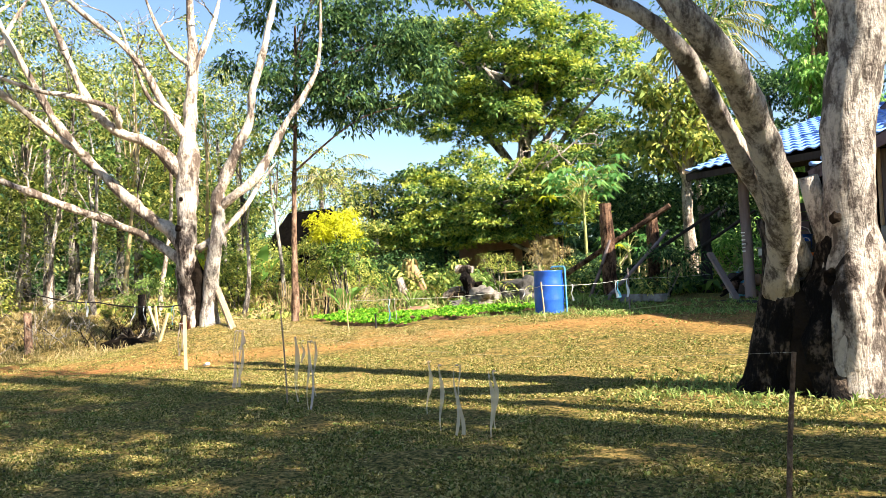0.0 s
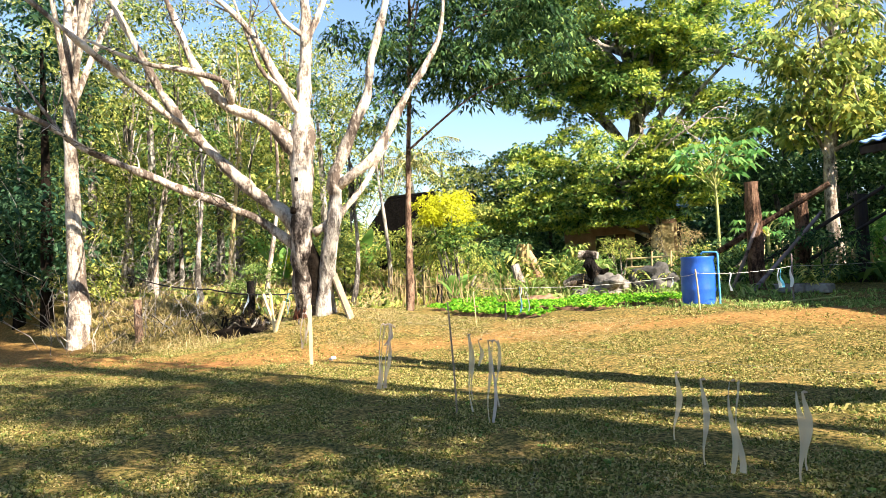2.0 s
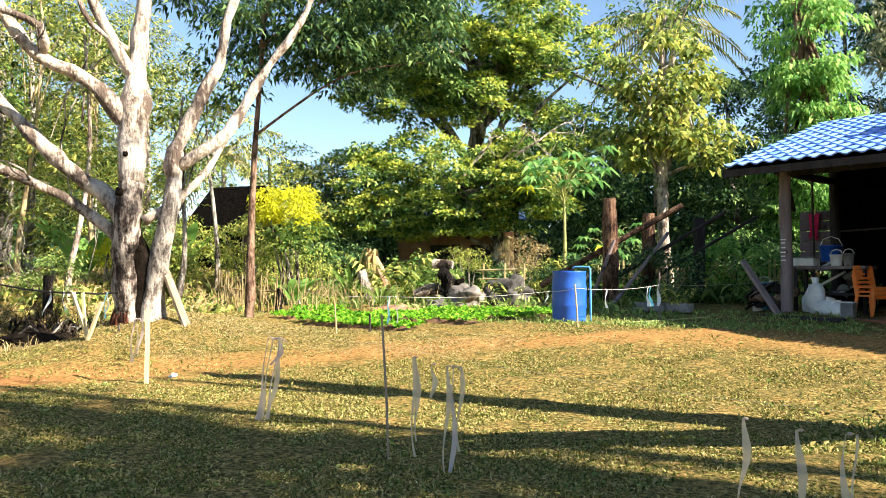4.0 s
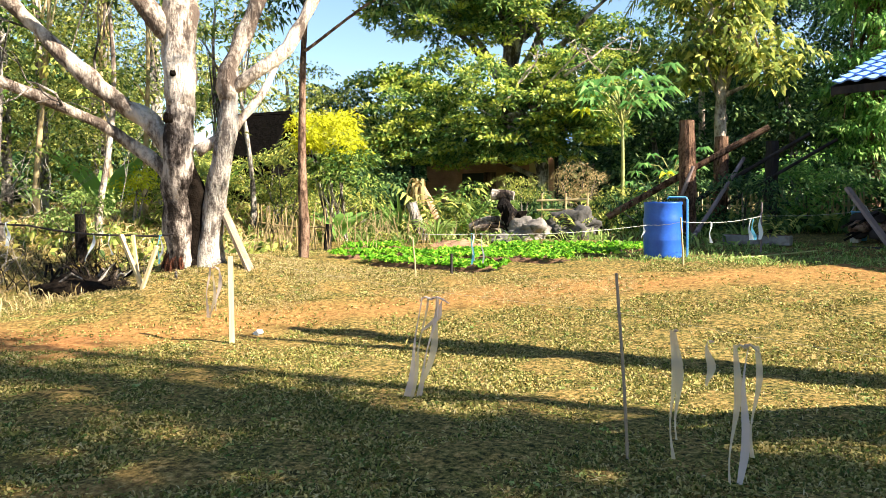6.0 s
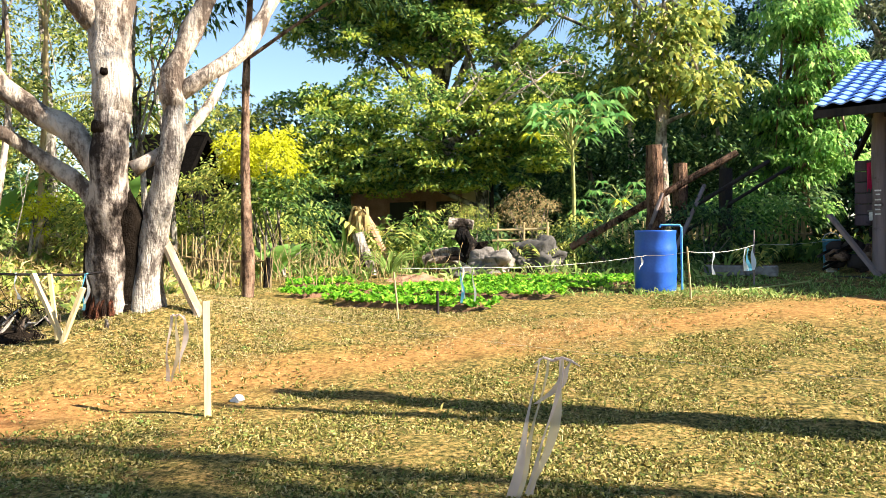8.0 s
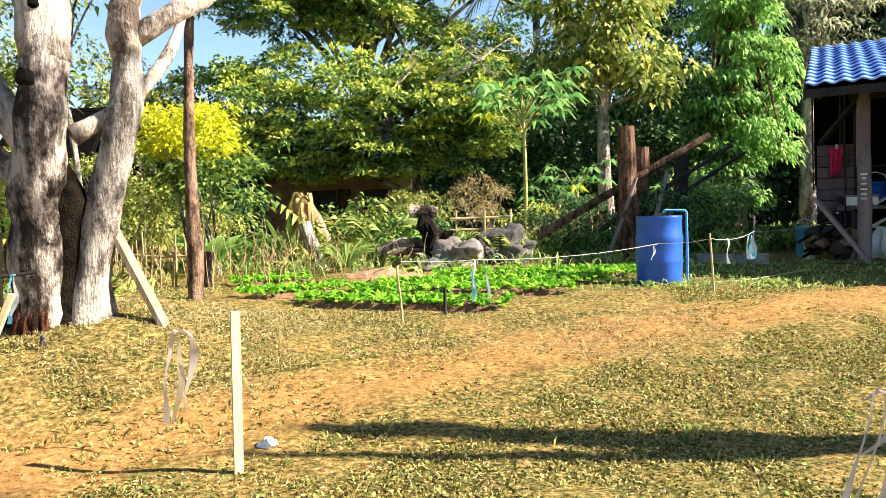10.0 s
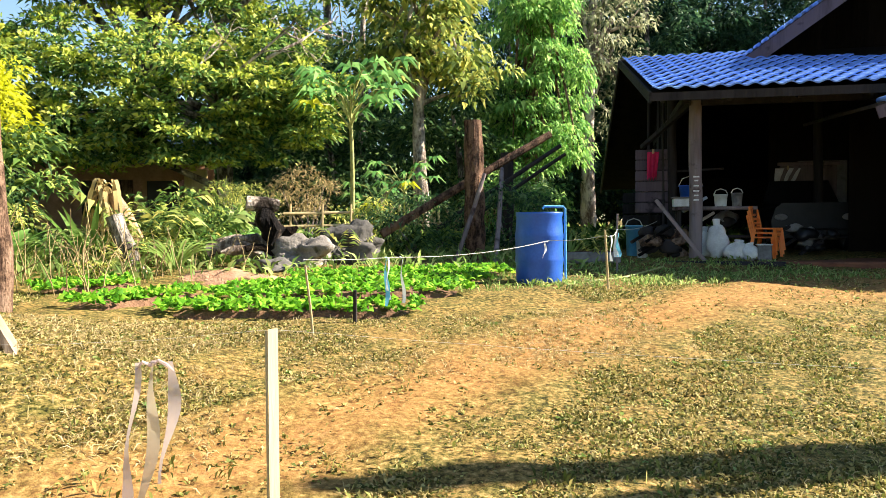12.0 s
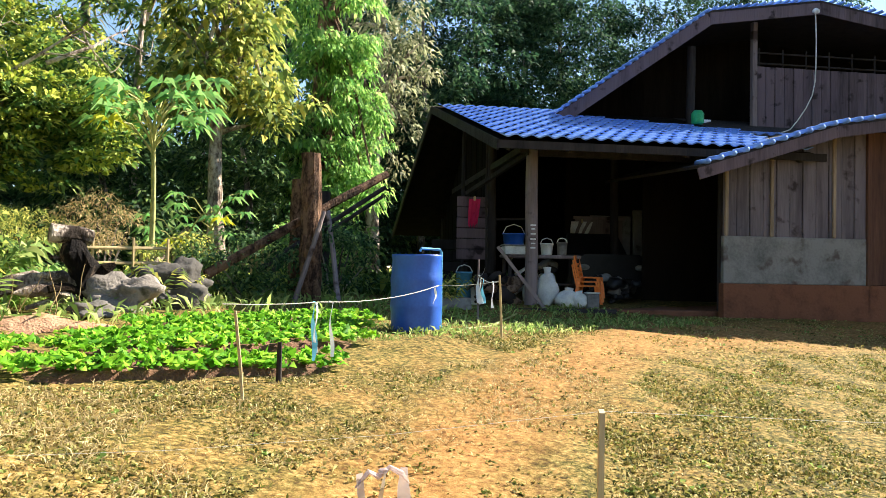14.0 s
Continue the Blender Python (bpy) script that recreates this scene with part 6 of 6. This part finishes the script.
# ---- plants ----
def dead_banana():
    th = thing("dead_banana", on(-2.83, 21.5), "collapsed dead banana stem with hanging straw-brown leaves", "banana plant")
    part("stem", Geo().tube([(0.06, 0, -0.1), (-0.04, 0, 0.35), (-0.25, 0.02, 0.75), (-0.36, 0.02, 1.05)], [0.13, 0.11, 0.10, 0.07], 12, 0.35), STRAW, th, "pale rotted stem")
    for i in range(36):
        a = rng.random() * 6.283
        r = 0.35 + 0.4 * rng.random()
        k = 8
        t = np.linspace(0, 1, k)
        x0, z0 = -0.30 - 0.25 * rng.random(), 0.75 + 0.45 * rng.random()
        px = np.column_stack([x0 + np.cos(a) * t * r * 0.6, np.sin(a) * t * r * 0.5, z0 + 0.18 * np.sin(t * 2.5) - 0.75 * t ** 2 * (0.6 + r)])
        s = np.column_stack([-np.sin(a) * np.ones(k), np.cos(a) * np.ones(k), 0.3 * np.sin(t * 9)]) * (0.028 * np.sin(np.pi * (0.15 + 0.8 * t)))[:, None]
        v = np.concatenate([px - s, px + s])
        j = np.arange(k - 1)
        f = np.concatenate([np.stack([j, j + 1, j + k + 1], 1), np.stack([j, j + k + 1, j + k], 1)])
        crown_part("dead_leaf", v, f, L_DRY, th, (0, 0, 0))


dead_banana()


def papaya(x, y, h, label, n=11, size=1.0):
    base = on(x, y)
    th = thing("papaya_tree", base, label, "papaya", "papaya trees")
    part("stem", Geo().tube([(0, 0, -0.1), (0.03, 0, h * 0.5), (0.0, 0.0, h)], [0.05, 0.042, 0.032], 9, 0.05), STEM_GREEN, th, smooth=True)
    for i in range(n):
        a = i * 2.4 + rng.random() * 0.4
        up = 0.75 - 1.0 * (i / n)
        ln = (0.55 + 0.25 * rng.random()) * size
        tip = np.array([math.cos(a) * ln, math.sin(a) * ln, h + 0.1 + up * ln])
        stalk = part("leaf_stalk", Geo().tube([(0, 0, h - 0.02 * i), tuple(tip * np.array([0.5, 0.5, 1]) + np.array([0, 0, 0.0 - 0.15 * (tip[2] - h)])), tuple(tip)], [0.014, 0.011, 0.008], 5), STEM_GREEN, th)
        k = 8
        fan = a + np.linspace(-2.5, 2.5, k)
        way = np.column_stack([np.cos(fan), np.sin(fan), np.full(k, 0.05)])
        v, f = leaves(np.repeat(tip[None, :], k, 0), way, (0.34 - 0.03 * np.abs(np.linspace(-3, 3, k))) * size, np.full(k, 0.09 * size), 0.45)
        crown_part("leaf_blade", v, f, L_YELLOW if i == n - 1 else L_PAPAYA, stalk, (0, 0, 0), "lobed leaf blade turned yellow" if i == n - 1 else "")


papaya(0.6, 24.3, 2.85, "papaya tree with a wide crown of lobed leaves", 26, 1.3)
papaya(1.3, 25.0, 0.9, "young papaya tree with broad leaves", 8, 1.0)
papaya(1.7, 24.6, 1.3, "small papaya tree beside the post", 8, 0.9)


def bush(x, y, z, rx, ry, rz, n, mat, leaf, size, label, per=34, stems=6, group="", aspect=0.34):
    base = on(x, y)
    th = thing("shrub", base, label, "shrub", group)
    v, f, cs = clumps([(x, y, base[2] + z, rx, ry, rz, n)], int(per * 1.5), leaf * 0.74, size, 0.8, 0.45, aspect)
    crown_part("foliage", v, f, mat, th, base)
    for i in range(stems):
        c = cs[int(rng.integers(len(cs)))]
        part("stem", Geo().tube([(rng.normal() * 0.05, rng.normal() * 0.05, -0.1), tuple((c - np.array(base)) * 0.5), tuple(c - np.array(base))], [0.025, 0.018, 0.006], 5), BARK_GREY, th)


bush(-4.6, 20.1, 2.0, 0.72, 0.6, 0.62, 55, L_YELLOW, 0.13, 0.17, "rounded shrub covered in bright yellow leaves", 46)
bush(-4.2, 20.0, 1.25, 0.75, 0.55, 0.5, 26, L_MID, 0.18, 0.2, "green shrub under the yellow one")
bush(-7.4, 17.6, 0.75, 0.45, 0.4, 0.45, 16, L_YELLOW, 0.11, 0.14, "small yellow-leaved bush behind the big tree")
bush(-1.35, 22.9, 1.0, 0.50, 0.45, 0.32, 26, L_TEAK, 0.12, 0.13, "pale green feathery shrub", 40, aspect=0.12)
bush(-0.25, 23.8, 1.05, 0.62, 0.5, 0.48, 32, L_DRY, 0.13, 0.15, "dry straw-coloured feathery shrub", 44, aspect=0.1)
bush(0.6, 22.6, 0.55, 0.65, 0.5, 0.45, 26, L_TEAK, 0.13, 0.16, "yellowing low shrub beside the beams")
bush(1.5, 22.3, 0.5, 0.9, 0.6, 0.5, 40, L_DARK, 0.14, 0.2, "dark weedy undergrowth below the beams")
bush(3.2, 22.8, 0.6, 0.9, 0.7, 0.6, 40, L_DARK, 0.15, 0.2, "dark undergrowth between posts and house")
bush(4.6, 25.8, 1.0, 1.1, 0.7, 0.9, 46, L_BRIGHT, 0.18, 0.24, "bright leafy growth beside the house")
bush(-5.2, 21.6, 0.6, 0.9, 0.6, 0.5, 34, L_TEAK, 0.13, 0.2, "leafy weeds behind the stick fence")
bush(-2.3, 22.4, 0.55, 0.9, 0.5, 0.5, 34, L_MID, 0.18, 0.2, "mixed green garden weeds")
bush(-5.9, 24.6, 0.8, 1.2, 0.7, 0.6, 40, L_DARK, 0.2, 0.28, "dark green hedge before the far house")
bush(-1.9, 25.2, 0.6, 0.9, 0.6, 0.45, 30, L_DARK, 0.2, 0.26, "dark green hedge under the mango")
bush(-7.0, 21.4, 0.9, 1.1, 0.7, 0.8, 40, L_TEAK, 0.13, 0.2, "leafy bush before the dark hut")
bush(-7.9, 19.3, 0.7, 0.9, 0.7, 0.6, 36, L_TEAK, 0.17, 0.2, "sunlit weeds beyond the fence")
bush(-10.8, 14.2, 0.6, 0.9, 0.7, 0.6, 34, L_TEAK, 0.15, 0.2, "tangled weeds by the track")
bush(-6.4, 18.3, 0.7, 0.8, 0.6, 0.6, 34, L_TEAK, 0.13, 0.18, "sunlit yellow-green weeds behind the big tree", 44)
bush(-8.6, 21.2, 0.8, 1.0, 0.7, 0.7, 44, L_TEAK, 0.13, 0.2, "tall sunlit scrub beyond the fence", 44)
bush(-5.9, 20.4, 0.9, 0.9, 0.6, 0.8, 40, L_TEAK, 0.13, 0.18, "yellow-green scrub by the stick fence", 44)
bush(-6.9, 15.9, 0.5, 0.7, 0.5, 0.4, 24, L_WEED, 0.11, 0.16, "low weeds behind the fence cord", 40)
bush(-9.5, 22.6, 0.8, 1.0, 0.8, 0.7, 36, L_TEAK, 0.12, 0.2, "leafy green bush behind the fence")


def fronds(x, y, n, length, mat, label, width=0.12, arch=0.6, name="fern", up=1.0, leaflets=True):
    base = on(x, y)
    th = thing(name, base, label, name)
    for i in range(n):
        a = 2 * math.pi * i / n + rng.random() * 0.5
        k = 12
        t = np.linspace(0.08, 1, k)
        r = length * (0.75 + 0.4 * rng.random())
        px = np.column_stack([np.cos(a) * t * r * 0.75, np.sin(a) * t * r * 0.75, (up * t - arch * t ** 2) * r])
        if leaflets:
            pos = np.repeat(px, 2, axis=0)
            sgn = np.tile([1, -1], k)
            way = np.column_stack([-np.sin(a) * sgn + 0.45 * np.cos(a), np.cos(a) * sgn + 0.45 * np.sin(a), np.full(2 * k, -0.05)])
            ln = np.repeat(r * 0.28 * np.sin(np.pi * (0.15 + 0.8 * t)), 2)
            v, f = leaves(pos, way, ln, ln * width * 2, 0.3)
        else:
            s = np.column_stack([-np.sin(a) * np.ones(k), np.cos(a) * np.ones(k), np.zeros(k)]) * (width * r * np.sin(np.pi * (0.06 + 0.93 * t)))[:, None]
            v = np.concatenate([px - s * 0.5, px + np.array([0, 0, -0.01]), px + s * 0.5])
            j = np.arange(k - 1)
            f = np.concatenate([np.stack([j, j + 1, j + k + 1], 1), np.stack([j, j + k + 1, j + k], 1), np.stack([j + k, j + k + 1, j + 2 * k + 1], 1), np.stack([j + k, j + 2 * k + 1, j + 2 * k], 1)])
        frond = crown_part("frond" if leaflets else "blade", v, f, mat, th, (0, 0, 0))


fronds(-2.75, 21.5, 10, 1.45, L_TEAK, "tall yellow-green fern on the bank", up=1.35)
fronds(-2.0, 21.9, 10, 1.3, L_WEED, "green fern among garden weeds", up=1.2)
fronds(-1.7, 21.6, 7, 0.8, L_BRIGHT, "small bright fern near the boulder", up=1.1)
fronds(-3.8, 21.2, 8, 0.95, L_WEED, "fern beside the leaning log", up=1.1)
fronds(-2.25, 20.0, 30, 0.75, L_WEED, "arching clump of long lemongrass blades", 0.05, 0.75, "grass_clump", 1.25, False)
fronds(-3.4, 20.9, 9, 0.85, L_MID, "upright green strappy-leaved plant clump", 0.09, 0.35, "grass_clump", 1.3, False)
fronds(-4.3, 19.9, 9, 0.95, L_BRIGHT, "young banana plant with broad leaves", 0.26, 0.6, "banana_plant", 1.2, False)
fronds(-9.2, 18.8, 9, 1.7, L_BRIGHT, "banana plant with broad sunlit leaves", 0.22, 0.6, "banana_plant", 1.4, False)
fronds(-7.9, 20.4, 8, 1.4, L_BRIGHT, "banana plant behind the big tree", 0.22, 0.6, "banana_plant", 1.4, False)
for i in range(14):
    fx, fy = -4.6 + 0.36 * i + rng.normal() * 0.15, 21.4 + rng.normal() * 0.4
    fronds(fx, fy, 7, 0.5 + 0.35 * rng.random(), (L_WEED, L_TEAK, L_BRIGHT)[i % 3], ("bushy garden plant with arching leaves", "yellowing garden plant on the bank", "bright garden plant among the ferns")[i % 3], 0.13 if i % 2 else 0.16, 0.5, "garden_plant", 1.2, True)
fronds(3.2, 20.2, 9, 0.5, L_WEED, "spiky plant in the planter box", 0.1, 0.4, "potted_plant", 1.2, False)
fronds(3.65, 20.15, 9, 0.55, L_TEAK, "leafy plant in the planter box", 0.16, 0.4, "potted_plant", 1.3, True)
fronds(-3.2, 19.6, 12, 0.45, L_TEAK, "small yellow-green fern beside the row", 0.12, 0.6, "fern", 1.1)


def coconut(x, y, h):
    base = on(x, y)
    th = thing("coconut_palm", base, "tall coconut palm with drooping yellowed fronds", "palm")
    part("trunk", Geo().tube([(0, 0, -0.2), (0.2, 0, h * 0.5), (0.1, 0.1, h)], [0.2, 0.15, 0.12], 10, 0.05), BARK_GREY, th, smooth=True)
    for i in range(18):
        a = i * 2.4
        el = 1.0 - 1.5 * (i / 18)
        k = 26
        t = np.linspace(0.05, 1, k)
        r = 3.4
        px = np.column_stack([0.1 + np.cos(a) * t * r, 0.1 + np.sin(a) * t * r, h + r * (el * t - 0.75 * t ** 2)])
        fr = part("rib", Geo().tube([tuple(p) for p in px[::5]], 0.03, 5), STEM_GREEN, th)
        pos = np.repeat(px, 2, axis=0)
        sgn = np.tile([1, -1], k)
        way = np.column_stack([-np.sin(a) * sgn + 0.5 * np.cos(a), np.cos(a) * sgn + 0.5 * np.sin(a), np.full(2 * k, -0.5)])
        ln = np.repeat(0.85 * np.sin(np.pi * (0.12 + 0.8 * t)), 2)
        v, f = leaves(pos, way, ln, np.full(2 * k, 0.07), 0.4)
        crown_part("frond", v, f, L_PALM, fr, (0, 0, 0))


coconut(1.5, 36.8, 10.6)
coconut(-20, 37, 6.0)


def brush(x, y, n, h, spread, mat, label, fork=1):
    """Dead twigs standing in a tangle."""
    base = on(x, y)
    g = Geo()
    for i in range(n):
        s = (rng.normal() * spread, rng.normal() * spread * 0.6, -0.02)
        twigs(g, s, (rng.normal() * (0.5 if fork else 0.15), rng.normal() * (0.5 if fork else 0.15), 1 if fork else 2.5), h * (0.5 + 0.7 * rng.random()), 0.0065 if fork else 0.005, fork)
    ob = new("dead_brush", g.mesh("dead_brush", mat))
    ob.location = base
    tagged(ob, label, "brush", kind="stuff")


brush(-6.6, 13.6, 26, 0.9, 0.6, BARK_GREY, "tangle of dry dead brush at the fence")
brush(-7.8, 12.5, 14, 1.3, 0.6, BARK_PALE, "pale dead branches by the track")
brush(-5.2, 14.4, 30, 0.6, 0.7, BARK_DARK, "charred brushwood behind the fence cord")
brush(-4.6, 19.0, 110, 0.85, 1.0, STALK, "dry upright stalks of last year's crop", 0)
brush(-2.9, 20.1, 60, 0.6, 0.6, STALK, "dry stalks along the bank", 0)
brush(-8.6, 15.2, 26, 2.0, 1.2, BARK_GREY, "thin bare saplings behind the fence")
brush(-11.0, 15.2, 22, 2.4, 1.4, BARK_GREY, "thin bare saplings in the wood")
brush(-5.4, 14.8, 40, 0.35, 0.6, BARK_DARK, "low charred twigs and ash behind the fence")
solid("litter", Geo().ball((-1.36, 12.93, -0.41), 0.045, (1.2, 0.9, 0.9), 0.8, 2, 2), WHITE, on(-1.36, 12.93), "crumpled white scrap lying in the grass", "litter")

# ---- grass ----
grass("lawn", "greener grass on the shaded side of the yard", 26000, -6.5, 6.2, 9.5, 12.6, 0.042, L_LAWN, lawn_keep, 1.0, 4, 0.24)
grass("weeds", "small flat-leaved weeds in the lawn", 26000, -6, 6.4, 9, 18.8, 0.032, L_GRASS, lawn_keep, 1.5, 5, 0.55)
grass("weeds", "small green clover in the lawn", 2200, -6, 6.4, 9, 18.8, 0.038, L_WEED, lawn_keep, 1.3, 6, 0.6)
grass("turf", "dense creeping turf of small dry leaves", 120000, -6.5, 7.2, 8.5, 14.8, 0.030, L_TURF, lawn_keep, 1.1, 5, 0.42)
grass("turf", "small creeping turf leaves along the bed", 40000, -6.5, 14.8, 8.5, 18.6, 0.034, L_TURF, lawn_keep, 1.1, 5, 0.42)
grass("lawn", "short yellow-green lawn grass of the yard", 90000, -7.5, 6.2, 9.5, 18.9, 0.042, L_GRASS, lawn_keep, 1.0, 4, 0.22)
grass("lawn", "short dry grass of the yard", 34000, -7.5, 6.2, 9.5, 18.9, 0.055, L_DRY, lawn_keep, 1.4, 3, 0.09)
grass("weeds", "tall green weeds round the old tree's foot", 420, 5.6, 11.6, 8.8, 13.2, 0.12, L_WEED, lambda x, y: rng.random(len(x)) < 0.25 + 0.75 * (np.hypot(x - 6.7, (y - 12.6) * 1.3) < 0.7), 0.7, 7, 0.09)
grass("weeds", "small leafy weeds round the old tree's foot", 500, 5.2, 11.6, 9.0, 13.8, 0.07, L_GRASS, None, 1.0, 6, 0.3)
grass("weeds", "taller tufts along the shaded line", 110, -3.5, 12.6, 5.5, 13.6, 0.075, L_LAWN, None, 0.5, 5, 0.16)
grass("weeds", "dry grass round the big tree's foot", 2600, -5.0, 13.6, -1.6, 16.2, 0.075, L_DRY, None, 1.2, 5, 0.06)
grass("weeds", "matted straw along the bed's edge", 4200, -4.5, 14.8, 2.0, 16.5, 0.065, L_DRY, None, 1.6, 4, 0.06)
grass("weeds", "dry grass on the bank by the track", 1300, -11, 11.6, -4.6, 15.6, 0.2, L_DRY, lambda x, y: path_distance(x, y) > 1.1, 0.6, 5, 0.05)
grass("weeds", "grass at the drum and the house's edge", 900, 0.8, 17.6, 6.5, 20.2, 0.10, L_WEED, None, 0.6, 5, 0.15)
grass("weeds", "weeds behind the vegetable bed", 650, -6.5, 19.4, 3.2, 24.5, 0.26, L_WEED, None, 0.7, 5, 0.14)
grass("weeds", "yellow grass of the field beyond the fence", 4200, -16, 15.6, -4.8, 24, 0.26, L_DRY, None, 0.7, 5, 0.08)
grass("weeds", "leafy weeds of the field beyond the fence", 1800, -14, 15.2, -4.6, 24, 0.22, L_TEAK, None, 0.8, 6, 0.3)
grass("weeds", "green undergrowth of the wood", 1600, -6, 24, 12, 31, 0.55, L_MID, None, 0.7, 5, 0.2)

# ---- roof tiles ----
def tile_mesh(w, l):
    """A waved tile, its lower end lifted over the next row."""
    n = 8
    vs = []
    for y, z, k in ((0, 0.035, 1), (l, 0.0, 1), (0, 0.012, 1)):
        for i in range(n + 1):
            vs.append((w * i / n, y, z + 0.02 * math.cos(2 * math.pi * i / n)))
    fs = [(i, i + 1, n + 2 + i, n + 1 + i) for i in range(n)] + [(2 * n + 2 + i, 2 * n + 3 + i, i + 1, i) for i in range(n)]
    return Geo().add(vs, fs).mesh("tile", TILE, False)


def lay_tiles():
    w, l = 0.24, 0.40
    me = tile_mesh(w, l + 0.03)
    slope = math.atan2(4.14 - 2.58, 5.12)
    for r in range(13):
        for c in range(33):
            y = -0.80 + r * l * math.cos(slope)
            if -0.72 + c * w > 4.2 and y < 0.8:
                continue
            if -0.72 + c * w > 1.5 + 7 * max(0, 1 - (r * l * math.cos(slope)) / 3.6) + 0.4:
                continue
            ob = new("tile", me)
            ob.parent = HOUSE
            ob.location = (-0.72 - 0.068 * (y + 0.72) + c * w, y, 2.58 + (y + 0.72) * math.tan(slope) + 0.02)
            ob.rotation_euler = (slope, 0, 0)


lay_tiles()
